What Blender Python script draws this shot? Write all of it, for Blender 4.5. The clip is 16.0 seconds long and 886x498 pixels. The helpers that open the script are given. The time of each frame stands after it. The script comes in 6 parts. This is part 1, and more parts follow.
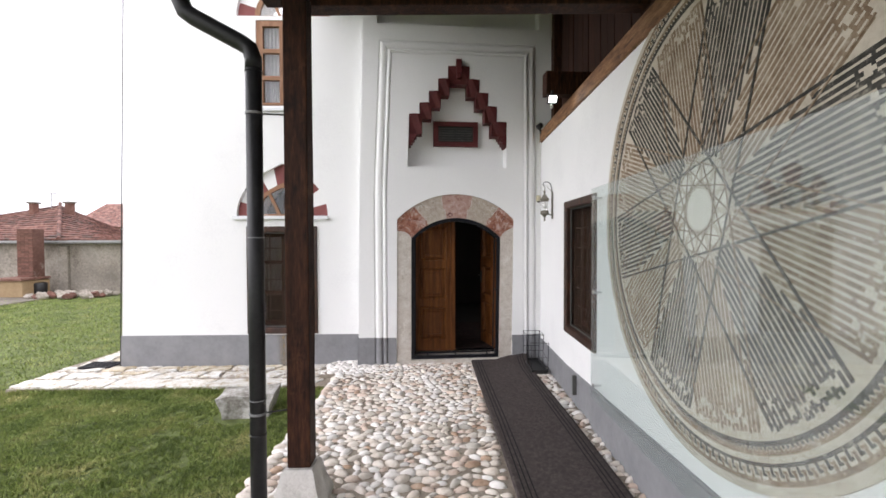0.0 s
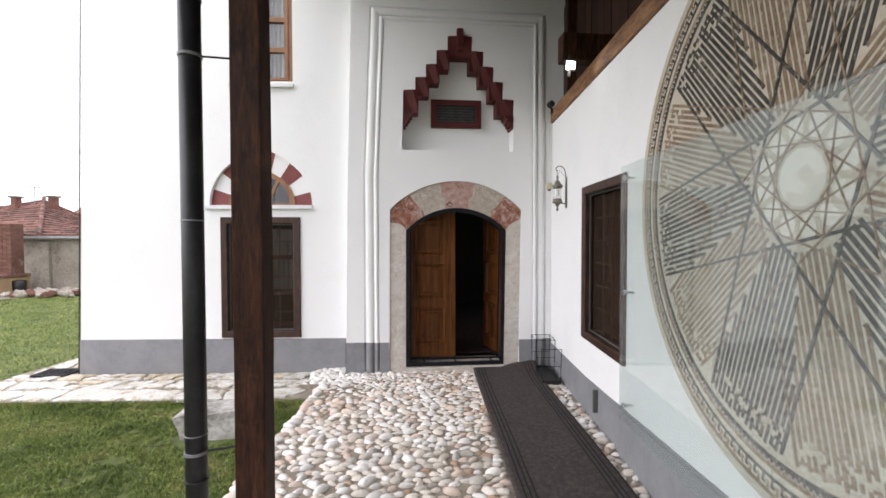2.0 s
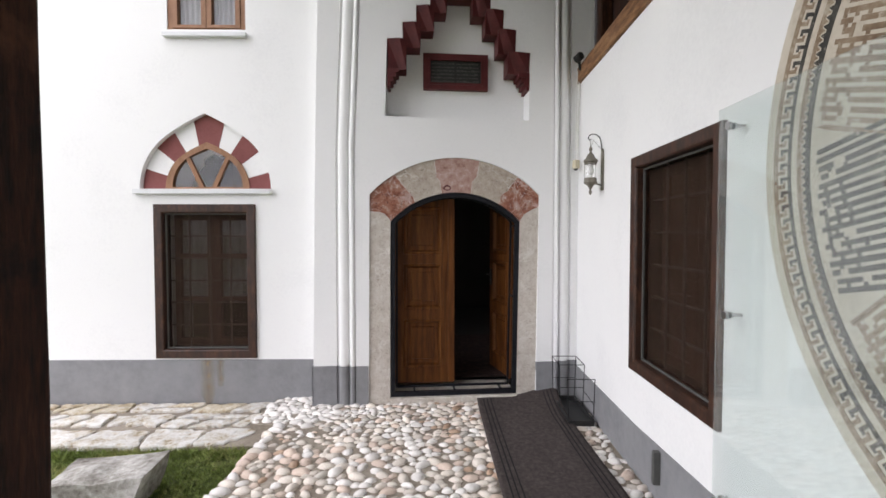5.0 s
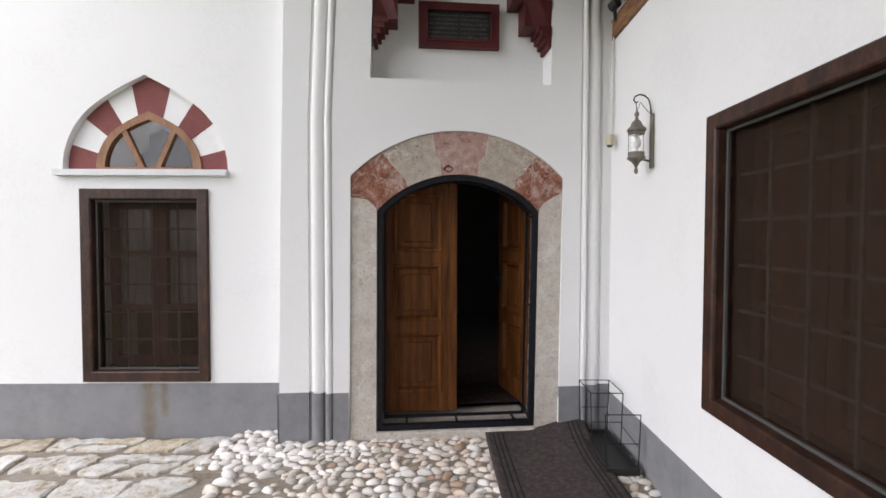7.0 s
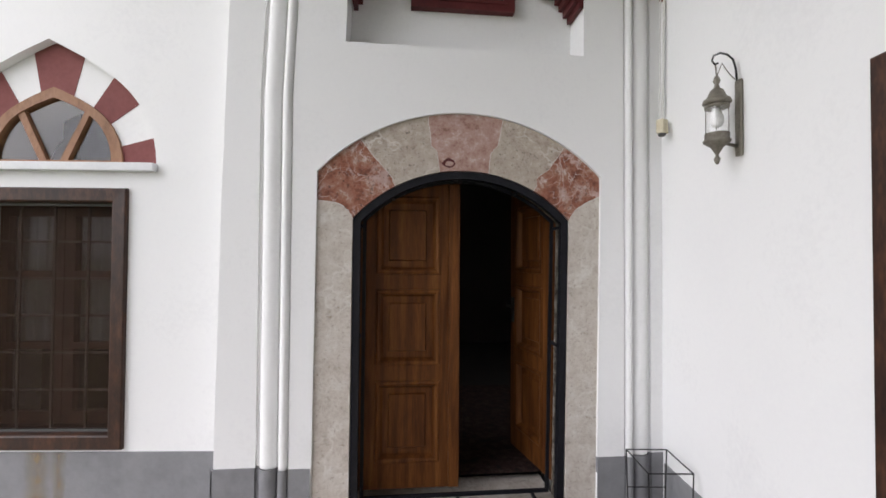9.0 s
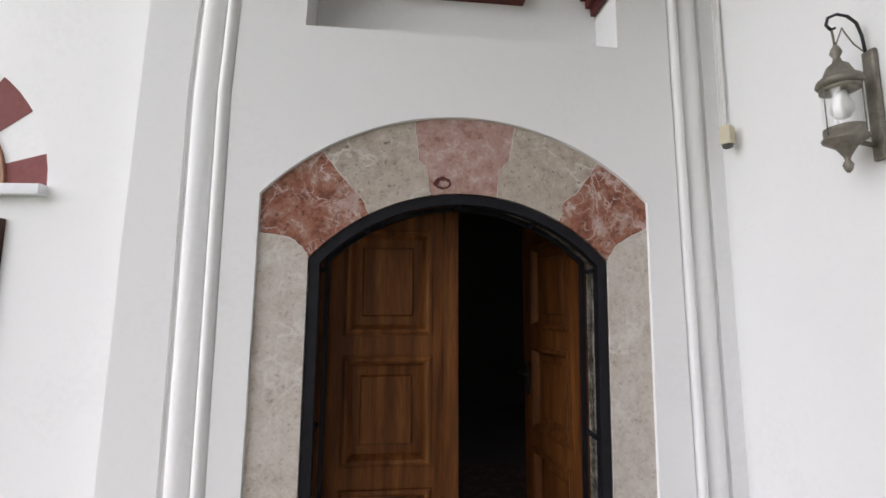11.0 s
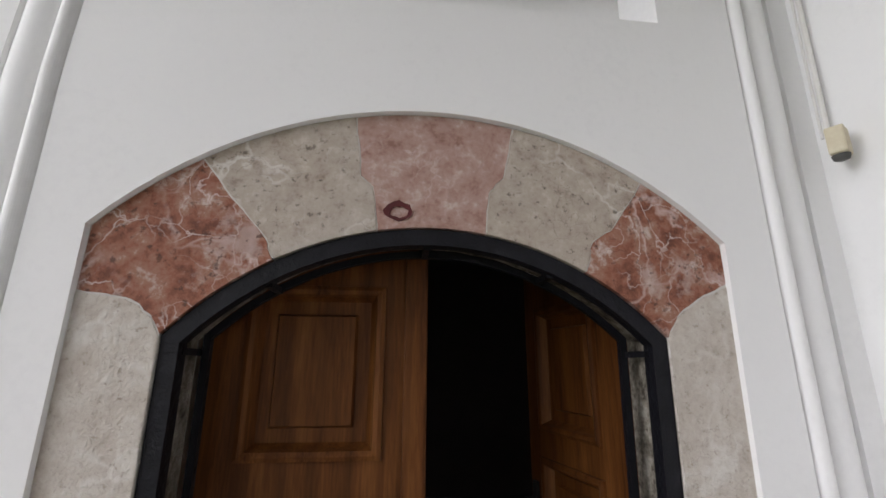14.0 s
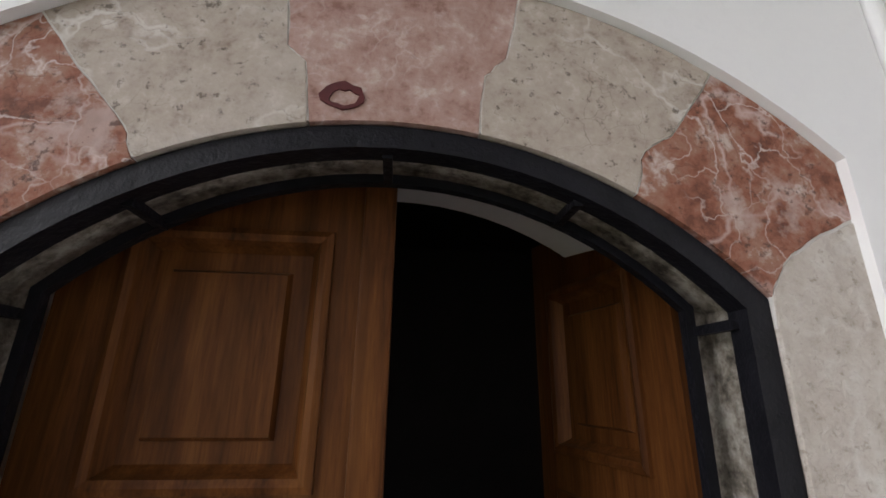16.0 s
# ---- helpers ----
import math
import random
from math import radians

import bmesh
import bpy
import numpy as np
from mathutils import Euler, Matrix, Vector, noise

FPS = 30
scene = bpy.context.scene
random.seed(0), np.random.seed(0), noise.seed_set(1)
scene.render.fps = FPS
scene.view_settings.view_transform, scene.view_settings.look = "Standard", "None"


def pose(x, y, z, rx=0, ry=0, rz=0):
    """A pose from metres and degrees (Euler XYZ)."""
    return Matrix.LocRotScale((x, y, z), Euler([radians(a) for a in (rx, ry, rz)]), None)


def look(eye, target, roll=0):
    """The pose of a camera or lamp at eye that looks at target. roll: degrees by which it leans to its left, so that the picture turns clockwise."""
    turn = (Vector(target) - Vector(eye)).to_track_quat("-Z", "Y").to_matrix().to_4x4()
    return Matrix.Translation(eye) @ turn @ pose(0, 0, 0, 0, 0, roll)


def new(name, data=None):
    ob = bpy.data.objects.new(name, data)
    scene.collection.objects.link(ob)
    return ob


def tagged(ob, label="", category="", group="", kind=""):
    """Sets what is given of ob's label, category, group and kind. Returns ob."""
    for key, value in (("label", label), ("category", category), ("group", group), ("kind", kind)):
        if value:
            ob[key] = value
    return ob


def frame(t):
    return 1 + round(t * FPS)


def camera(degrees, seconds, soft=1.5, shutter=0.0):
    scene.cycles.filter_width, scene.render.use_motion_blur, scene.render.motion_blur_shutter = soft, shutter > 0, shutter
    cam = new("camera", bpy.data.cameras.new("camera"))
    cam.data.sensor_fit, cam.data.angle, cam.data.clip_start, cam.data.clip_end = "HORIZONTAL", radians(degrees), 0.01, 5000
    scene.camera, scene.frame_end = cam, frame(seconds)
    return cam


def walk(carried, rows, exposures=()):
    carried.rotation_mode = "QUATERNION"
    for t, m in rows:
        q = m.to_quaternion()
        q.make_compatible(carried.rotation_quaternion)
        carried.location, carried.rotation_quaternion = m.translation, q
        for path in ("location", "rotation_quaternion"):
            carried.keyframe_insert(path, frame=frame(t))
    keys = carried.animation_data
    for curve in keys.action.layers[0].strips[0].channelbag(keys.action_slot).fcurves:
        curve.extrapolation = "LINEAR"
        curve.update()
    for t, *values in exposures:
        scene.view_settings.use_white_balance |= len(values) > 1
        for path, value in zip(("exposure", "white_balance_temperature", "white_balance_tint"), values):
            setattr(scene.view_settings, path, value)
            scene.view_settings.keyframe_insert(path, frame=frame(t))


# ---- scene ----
cam = camera(90.6, 16.0, soft=1.6)
PATH = [
    (0, (-0.554, -0.097, 1.642), (-0.363, 1.893, 1.597), -0.2),
    (0.5, (-0.532, 0.051, 1.619), (-0.34, 2.041, 1.571), -0.2),
    (1, (-0.511, 0.216, 1.591), (-0.319, 2.206, 1.545), -0.1),
    (1.5, (-0.501, 0.371, 1.585), (-0.307, 2.361, 1.534), -0.1),
    (2, (-0.481, 0.551, 1.575), (-0.288, 2.541, 1.522), -0.1),
    (2.5, (-0.445, 0.726, 1.551), (-0.258, 2.716, 1.5), -0.1),
    (3, (-0.42, 0.91, 1.558), (-0.235, 2.901, 1.499), -0.2),
    (3.5, (-0.402, 1.096, 1.547), (-0.217, 3.086, 1.488), -0.1),
    (4, (-0.359, 1.304, 1.542), (-0.184, 3.295, 1.482), -0.1),
    (6.5, (-0.238, 2.319, 1.487), (-0.06, 4.31, 1.425), 0.1),
    (7, (-0.228, 2.531, 1.47), (-0.046, 4.521, 1.413), 0.1),
    (7.5, (-0.214, 2.728, 1.452), (-0.026, 4.718, 1.407), 0.2),
    (8, (-0.198, 2.94, 1.443), (-0.003, 4.93, 1.415), 0.3),
    (10.5, (-0.095, 3.881, 1.458), (0.1, 5.862, 1.65), 0.3),
    (11, (-0.073, 4.024, 1.483), (0.132, 5.998, 1.729), 0.2),
    (11.5, (-0.069, 4.154, 1.499), (0.162, 6.117, 1.807), 0.0),
    (12, (-0.035, 4.278, 1.527), (0.188, 6.234, 1.881), 0.0),
    (12.5, (-0.006, 4.381, 1.562), (0.211, 6.332, 1.942), 0.1),
    (13, (0.031, 4.487, 1.579), (0.236, 6.43, 2.007), 0.1),
    (13.5, (0.065, 4.588, 1.59), (0.269, 6.521, 2.06), 0.2),
    (14, (0.102, 4.696, 1.596), (0.314, 6.62, 2.1), 0.2),
    (14.5, (0.141, 4.803, 1.577), (0.353, 6.713, 2.129), 0.3),
    (15, (0.172, 4.918, 1.559), (0.387, 6.822, 2.132), 0.4),
    (15.5, (0.193, 5.022, 1.541), (0.399, 6.924, 2.123), 0.5),
    (16, (0.207, 5.131, 1.517), (0.402, 7.027, 2.124), 0.7),
]
walk(cam, [(t, look(eye, target, roll)) for t, eye, target, roll in PATH],
     [(0.0, 0.63), (4.0, 0.61), (6.5, 0.56), (8.0, 0.55), (10.5, 0.52), (12.5, 0.53), (13.5, 0.47), (14.5, 0.46), (15.5, 0.42), (16.0, 0.57)])

# ---- sky and light: an overcast day ----
world = bpy.data.worlds.new("overcast")
scene.world = world
world.use_nodes = True
wn, wl = world.node_tree.nodes, world.node_tree.links
sky = wn.new("ShaderNodeTexSky")
sky.sky_type, sky.sun_disc = "NISHITA", False
sky.sun_elevation, sky.sun_rotation = radians(26), radians(256)
sky.air_density, sky.dust_density, sky.ozone_density = 1.0, 6.0, 1.0
cloud = wn.new("ShaderNodeHueSaturation")
cloud.inputs["Saturation"].default_value = 0.10
wl.new(sky.outputs[0], cloud.inputs["Color"])
veil = wn.new("ShaderNodeMix")          # an even cloud cover over the clear sky
veil.data_type = "RGBA"
veil.inputs["Factor"].default_value = 0.93
veil.inputs["B"].default_value = (15.2, 14.8, 16.0, 1)
wl.new(cloud.outputs[0], veil.inputs["A"])
sky_dir, sky_up, sky_rise, sky_grade = wn.new("ShaderNodeTexCoord"), wn.new("ShaderNodeSeparateXYZ"), wn.new("ShaderNodeMapRange"), wn.new("ShaderNodeVectorMath")
sky_rise.inputs["To Min"].default_value, sky_rise.inputs["To Max"].default_value = 0.78, 1.14   # an overcast sky grows brighter overhead
wl.new(sky_dir.outputs["Generated"], sky_up.inputs[0])
wl.new(sky_up.outputs["Z"], sky_rise.inputs["Value"])
sky_grade.operation = "SCALE"
wl.new(veil.outputs["Result"], sky_grade.inputs[0])
wl.new(sky_rise.outputs[0], sky_grade.inputs["Scale"])
wl.new(sky_grade.outputs["Vector"], wn["Background"].inputs["Color"])
wn["Background"].inputs["Strength"].default_value = 0.113

sun = new("sun", bpy.data.lights.new("sun", "SUN"))
sun.data.energy, sun.data.angle, sun.data.color = 0.98, radians(60), (0.97, 0.97, 1.0)
sun.matrix_world = look((0, 0, 0), (1.0, 0.25, -0.5))


# ---- materials ----
def material(name, colours, scale=8.0, rough=0.8, fine=60.0, bump=0.2, depth=0.004, metal=0.0,
             spread=(0.3, 0.7), stretch=(1, 1, 1), per_object=0.0, per_island=0.0, spec=0.4, coord="Object"):
    """A procedural surface: two or three colours mixed by noise at two scales, with a fine relief."""
    m = bpy.data.materials.new(name)
    m.use_nodes = True
    n, l = m.node_tree.nodes, m.node_tree.links
    b = n["Principled BSDF"]
    b.inputs["Roughness"].default_value, b.inputs["Metallic"].default_value = rough, metal
    b.inputs["Specular IOR Level"].default_value = spec
    tc, mp = n.new("ShaderNodeTexCoord"), n.new("ShaderNodeMapping")
    mp.inputs["Scale"].default_value = stretch
    l.new(tc.outputs[coord], mp.inputs["Vector"])
    big, small = n.new("ShaderNodeTexNoise"), n.new("ShaderNodeTexNoise")
    for tex, s, d in ((big, scale, 6.0), (small, fine, 4.0)):
        tex.inputs["Scale"].default_value, tex.inputs["Detail"].default_value = s, d
        tex.inputs["Roughness"].default_value = 0.62
        l.new(mp.outputs[0], tex.inputs["Vector"])
    mix = n.new("ShaderNodeMath")
    mix.operation, mix.inputs[1].default_value, = "MULTIPLY_ADD", 0.35
    l.new(small.outputs["Fac"], mix.inputs[0])
    part_big = n.new("ShaderNodeMath")
    part_big.operation, part_big.inputs[1].default_value = "MULTIPLY", 0.65
    l.new(big.outputs["Fac"], part_big.inputs[0])
    l.new(part_big.outputs[0], mix.inputs[2])
    ramp = n.new("ShaderNodeValToRGB")
    el = ramp.color_ramp.elements
    lo, hi = spread
    el[0].position, el[0].color = lo, (*colours[0], 1)
    el[1].position, el[1].color = hi, (*colours[-1], 1)
    for k, c in enumerate(colours[1:-1], 1):
        e = el.new(lo + (hi - lo) * k / (len(colours) - 1))
        e.color = (*c, 1)
    l.new(mix.outputs[0], ramp.inputs[0])
    out = ramp.outputs[0]
    if per_object or per_island:
        info = n.new("ShaderNodeObjectInfo") if per_object else n.new("ShaderNodeNewGeometry")
        rnd = info.outputs["Random"] if per_object else info.outputs["Random Per Island"]
        hsv = n.new("ShaderNodeHueSaturation")
        amount = per_object or per_island
        sc = n.new("ShaderNodeMapRange")
        sc.inputs["To Min"].default_value, sc.inputs["To Max"].default_value = 1 - amount, 1 + amount * 0.6
        l.new(rnd, sc.inputs["Value"])
        l.new(sc.outputs[0], hsv.inputs["Value"])
        l.new(out, hsv.inputs["Color"])
        out = hsv.outputs[0]
    l.new(out, b.inputs["Base Color"])
    if bump:
        bp = n.new("ShaderNodeBump")
        bp.inputs["Strength"].default_value, bp.inputs["Distance"].default_value = bump, depth
        l.new(mix.outputs[0], bp.inputs["Height"])
        l.new(bp.outputs[0], b.inputs["Normal"])
    return m


def add_veins(m, colour, scale, width, strength=0.8):
    """Thin light veins over a stone, from warped cell edges."""
    n, l = m.node_tree.nodes, m.node_tree.links
    b = n["Principled BSDF"]
    base = b.inputs["Base Color"].links[0].from_socket
    tc, warp, vor = n.new("ShaderNodeTexCoord"), n.new("ShaderNodeTexNoise"), n.new("ShaderNodeTexVoronoi")
    warp.inputs["Scale"].default_value, warp.inputs["Detail"].default_value = 6.0, 5.0
    l.new(tc.outputs["Object"], warp.inputs["Vector"])
    add = n.new("ShaderNodeVectorMath")
    add.operation, add.inputs[2].default_value = "MULTIPLY_ADD", (0, 0, 0)
    add.inputs[1].default_value = (0.35, 0.35, 0.35)
    l.new(warp.outputs["Color"], add.inputs[0])
    l.new(tc.outputs["Object"], add.inputs[2])
    vor.feature, vor.inputs["Scale"].default_value = "DISTANCE_TO_EDGE", scale
    l.new(add.outputs[0], vor.inputs["Vector"])
    rng = n.new("ShaderNodeMapRange")
    rng.inputs["From Max"].default_value = width
    rng.inputs["To Min"].default_value, rng.inputs["To Max"].default_value = strength, 0.0
    l.new(vor.outputs["Distance"], rng.inputs["Value"])
    patch = n.new("ShaderNodeTexNoise")
    patch.inputs["Scale"].default_value = 5.0
    l.new(tc.outputs["Object"], patch.inputs["Vector"])
    pr = n.new("ShaderNodeMapRange")
    pr.inputs["From Min"].default_value, pr.inputs["From Max"].default_value = 0.42, 0.6
    l.new(patch.outputs["Fac"], pr.inputs["Value"])
    mul = n.new("ShaderNodeMath")
    mul.operation = "MULTIPLY"
    l.new(rng.outputs[0], mul.inputs[0])
    l.new(pr.outputs[0], mul.inputs[1])
    mx = n.new("ShaderNodeMix")
    mx.data_type = "RGBA"
    l.new(mul.outputs[0], mx.inputs["Factor"])
    l.new(base, mx.inputs["A"])
    mx.inputs["B"].default_value = (*colour, 1)
    l.new(mx.outputs["Result"], b.inputs["Base Color"])
    return m


def add_patches(m, colour, scale, lo, hi, strength=0.8):
    """Cloudy patches or small specks of another colour, from one noise with a threshold."""
    n, l = m.node_tree.nodes, m.node_tree.links
    b = n["Principled BSDF"]
    base = b.inputs["Base Color"].links[0].from_socket
    tc, tex, rng, mx = n.new("ShaderNodeTexCoord"), n.new("ShaderNodeTexNoise"), n.new("ShaderNodeMapRange"), n.new("ShaderNodeMix")
    tex.inputs["Scale"].default_value, tex.inputs["Detail"].default_value, tex.inputs["Roughness"].default_value = scale, 7.0, 0.66
    rng.inputs["From Min"].default_value, rng.inputs["From Max"].default_value, rng.inputs["To Max"].default_value = lo, hi, strength
    mx.data_type = "RGBA"
    mx.inputs["B"].default_value = (*colour, 1)
    l.new(tc.outputs["Object"], tex.inputs["Vector"])
    l.new(tex.outputs["Fac"], rng.inputs["Value"])
    l.new(rng.outputs[0], mx.inputs["Factor"])
    l.new(base, mx.inputs["A"])
    l.new(mx.outputs["Result"], b.inputs["Base Color"])
    return m


def add_grain(m, scale, along, amount, dark):
    """Flowing year rings over a wood: warped bands, drawn out along the grain."""
    n, l = m.node_tree.nodes, m.node_tree.links
    b = n["Principled BSDF"]
    base = b.inputs["Base Color"].links[0].from_socket
    tc, mp, wave, rng, mx = n.new("ShaderNodeTexCoord"), n.new("ShaderNodeMapping"), n.new("ShaderNodeTexWave"), n.new("ShaderNodeMapRange"), n.new("ShaderNodeMix")
    mp.inputs["Scale"].default_value = along
    wave.inputs["Scale"].default_value, wave.inputs["Distortion"].default_value = scale, 13.0
    wave.inputs["Detail"].default_value, wave.inputs["Detail Scale"].default_value = 3.0, 0.8
    rng.inputs["From Min"].default_value, rng.inputs["To Max"].default_value = 0.45, amount
    mx.data_type = "RGBA"
    mx.inputs["B"].default_value = (*dark, 1)
    l.new(tc.outputs["Object"], mp.inputs["Vector"])
    l.new(mp.outputs[0], wave.inputs["Vector"])
    l.new(wave.outputs["Fac"], rng.inputs["Value"])
    l.new(rng.outputs[0], mx.inputs["Factor"])
    l.new(base, mx.inputs["A"])
    l.new(mx.outputs["Result"], b.inputs["Base Color"])
    return m


def glass(name, tint=(1, 1, 1), rough=0.0):
    m = bpy.data.materials.new(name)
    m.use_nodes = True
    b = m.node_tree.nodes["Principled BSDF"]
    b.inputs["Base Color"].default_value, b.inputs["Roughness"].default_value = (*tint, 1), rough
    b.inputs["Transmission Weight"].default_value, b.inputs["IOR"].default_value = 1.0, 1.5
    return m


def lamp_glow(name, colour, strength):
    m = bpy.data.materials.new(name)
    m.use_nodes = True
    b = m.node_tree.nodes["Principled BSDF"]
    b.inputs["Base Color"].default_value = (*colour, 1)
    b.inputs["Emission Color"].default_value, b.inputs["Emission Strength"].default_value = (*colour, 1), strength
    return m


PLASTER = material("white_plaster", [(0.76, 0.76, 0.76), (0.82, 0.82, 0.815), (0.80, 0.80, 0.80)], 1.3, 0.85, 40, 0.25, 0.003)
PLINTH = material("grey_plinth_paint", [(0.18, 0.18, 0.19), (0.225, 0.225, 0.235), (0.26, 0.26, 0.27)], 3.5, 0.7, 16, 0.7, 0.016)
JAMB = material("weathered_limestone", [(0.20, 0.165, 0.13), (0.46, 0.41, 0.355), (0.54, 0.495, 0.44), (0.60, 0.57, 0.525)], 12, 0.85, 65, 1.0, 0.015, spread=(0.27, 0.66))
GREY_STONE = material("grey_marble", [(0.27, 0.21, 0.165), (0.395, 0.335, 0.28), (0.44, 0.385, 0.325), (0.53, 0.48, 0.425)], 20, 0.8, 75, 0.7, 0.006, spread=(0.34, 0.66))
PINK_STONE = material("pink_marble", [(0.24, 0.125, 0.10), (0.36, 0.22, 0.185), (0.42, 0.285, 0.245), (0.53, 0.44, 0.40)], 18, 0.75, 60, 0.9, 0.008, spread=(0.36, 0.66))
RED_STONE = material("red_breccia", [(0.155, 0.055, 0.034), (0.27, 0.107, 0.066), (0.31, 0.158, 0.112), (0.50, 0.40, 0.355)], 14, 0.8, 55, 0.8, 0.008, spread=(0.38, 0.64))
add_veins(GREY_STONE, (0.66, 0.64, 0.60), 3.6, 0.030, 0.8)
add_veins(GREY_STONE, (0.17, 0.135, 0.10), 12.0, 0.014, 0.7)
add_veins(JAMB, (0.26, 0.22, 0.18), 13.0, 0.020, 0.3)
add_veins(JAMB, (0.70, 0.68, 0.64), 4.0, 0.05, 0.5)
add_veins(PINK_STONE, (0.14, 0.07, 0.06), 17.0, 0.02, 0.6)
add_veins(PINK_STONE, (0.62, 0.53, 0.50), 9.0, 0.04, 0.8)
add_veins(RED_STONE, (0.64, 0.54, 0.51), 8.0, 0.03, 0.85)
add_veins(RED_STONE, (0.08, 0.03, 0.022), 15.0, 0.02, 0.6)
add_veins(RED_STONE, (0.64, 0.50, 0.47), 4.0, 0.05, 0.7)
add_patches(RED_STONE, (0.46, 0.345, 0.31), 6.5, 0.56, 0.64, 0.7)
add_patches(RED_STONE, (0.07, 0.035, 0.026), 46.0, 0.58, 0.66, 0.75)
add_patches(PINK_STONE, (0.56, 0.46, 0.42), 16.0, 0.57, 0.68, 0.55)
add_patches(GREY_STONE, (0.10, 0.078, 0.06), 52.0, 0.59, 0.66, 0.8)
add_patches(GREY_STONE, (0.55, 0.51, 0.46), 4.0, 0.50, 0.66, 0.45)
add_patches(JAMB, (0.24, 0.19, 0.145), 40.0, 0.58, 0.66, 0.6)
# mottled mortar, toned darker than the jambs to hold the recess shade
MORTAR = material("rough_mortar_with_shade", [(0.055, 0.045, 0.034), (0.21, 0.185, 0.150), (0.40, 0.37, 0.32)], 16, 0.9, 55, 1.0, 0.02, spread=(0.38, 0.60))
JOINT = material("lime_joint", [(0.50, 0.48, 0.44), (0.66, 0.64, 0.61)], 20, 0.9, 80, 0.4, 0.003)
IRON = material("black_painted_iron", [(0.004, 0.004, 0.006), (0.010, 0.010, 0.014)], 14, 0.55, 28, 1.0, 0.008, spec=0.22)
WIRE = material("dark_wire", [(0.02, 0.02, 0.022), (0.05, 0.05, 0.05)], 30, 0.45, 90, 0.1, 0.001, metal=0.6)
DOOR_WOOD = material("varnished_oak", [(0.046, 0.0145, 0.0042), (0.118, 0.042, 0.0110), (0.190, 0.074, 0.020)], 2.6, 0.5, 22, 0.5, 0.003, stretch=(7, 7, 0.5), spread=(0.34, 0.66), spec=0.14)
add_grain(DOOR_WOOD, 3.6, (1.0, 1.0, 0.16), 0.42, (0.040, 0.0125, 0.0035))
DARK_WOOD = material("dark_stained_timber", [(0.009, 0.0038, 0.0024), (0.034, 0.0122, 0.006), (0.078, 0.030, 0.0135)], 5, 0.65, 20, 0.7, 0.005, stretch=(4, 4, 0.6), spread=(0.34, 0.70), spec=0.18)
add_patches(DARK_WOOD, (0.0075, 0.0036, 0.0026), 7.0, 0.55, 0.68, 0.75)
add_patches(DARK_WOOD, (0.105, 0.045, 0.022), 5.0, 0.58, 0.72, 0.6)
PLANKS = material("dark_brown_boards", [(0.012, 0.0050, 0.0034), (0.030, 0.0115, 0.0070), (0.058, 0.023, 0.0135)], 4, 0.7, 24, 0.4, 0.003, stretch=(6, 6, 0.5), per_object=0.35, spec=0.2)
BEAM_WOOD = material("honey_brown_beam", [(0.07, 0.028, 0.012), (0.21, 0.10, 0.043), (0.34, 0.19, 0.095)], 4, 0.6, 20, 0.5, 0.004, stretch=(6, 0.8, 6), spread=(0.36, 0.64), coord="Object")
WINDOW_WOOD = material("dark_brown_window_wood", [(0.012, 0.0055, 0.0038), (0.036, 0.0150, 0.0090), (0.085, 0.035, 0.019)], 5, 0.45, 30, 0.35, 0.002, stretch=(3, 3, 1), spread=(0.34, 0.66))
CASEMENT = material("reddish_casement_wood", [(0.065, 0.026, 0.016), (0.125, 0.050, 0.030)], 5, 0.5, 30, 0.2, 0.002, stretch=(4, 4, 0.7))
LIGHT_FRAME = material("light_brown_window_wood", [(0.16, 0.075, 0.035), (0.27, 0.135, 0.07), (0.33, 0.18, 0.10)], 6, 0.55, 30, 0.3, 0.002, stretch=(3, 3, 1))
BAR = material("dusty_brown_iron", [(0.11, 0.085, 0.074), (0.19, 0.15, 0.132)], 20, 0.6, 60, 0.3, 0.001)
GASKET = material("grey_green_metal_strip", [(0.06, 0.06, 0.056), (0.10, 0.10, 0.094)], 10, 0.6, 50, 0.1, 0.001)
RED_PAINT = material("oxblood_paint", [(0.165, 0.05, 0.048), (0.205, 0.066, 0.062), (0.235, 0.085, 0.08)], 5, 0.8, 50, 0.2, 0.002)
NICHE_RED = material("dark_red_paint", [(0.050, 0.008, 0.009), (0.085, 0.013, 0.014), (0.115, 0.022, 0.022)], 6, 0.6, 40, 0.35, 0.003)
INSCRIPTION = material("dark_inscription_panel", [(0.012, 0.013, 0.012), (0.03, 0.03, 0.028)], 20, 0.6, 80, 0.2, 0.001)
INSCRIPTION_MARK = material("worn_grey_lettering", [(0.05, 0.05, 0.046), (0.08, 0.08, 0.074)], 20, 0.7, 80, 0.1, 0.001)
METAL_SILL = material("white_metal_sill", [(0.60, 0.61, 0.62), (0.74, 0.75, 0.76)], 6, 0.45, 60, 0.1, 0.001)
# near black: the darkness of unlit rooms is put into this colour
ROOM_SHADE = material("interior_shade_colour", [(0.010, 0.008, 0.007), (0.02, 0.016, 0.014)], 2, 0.9, 30, 0.1, 0.002)
CURTAIN = material("pale_curtain", [(0.50, 0.51, 0.54), (0.66, 0.67, 0.70)], 3, 0.9, 30, 0.2, 0.003, stretch=(8, 8, 0.4))
PIPE = material("dark_grey_downpipe", [(0.011, 0.011, 0.0115), (0.018, 0.018, 0.019), (0.032, 0.032, 0.032)], 6, 0.45, 40, 0.2, 0.002, spec=0.3)
PIPE_MARK = material("scuffed_pipe_collar", [(0.10, 0.10, 0.10), (0.26, 0.26, 0.26)], 14, 0.5, 50, 0.2, 0.002)
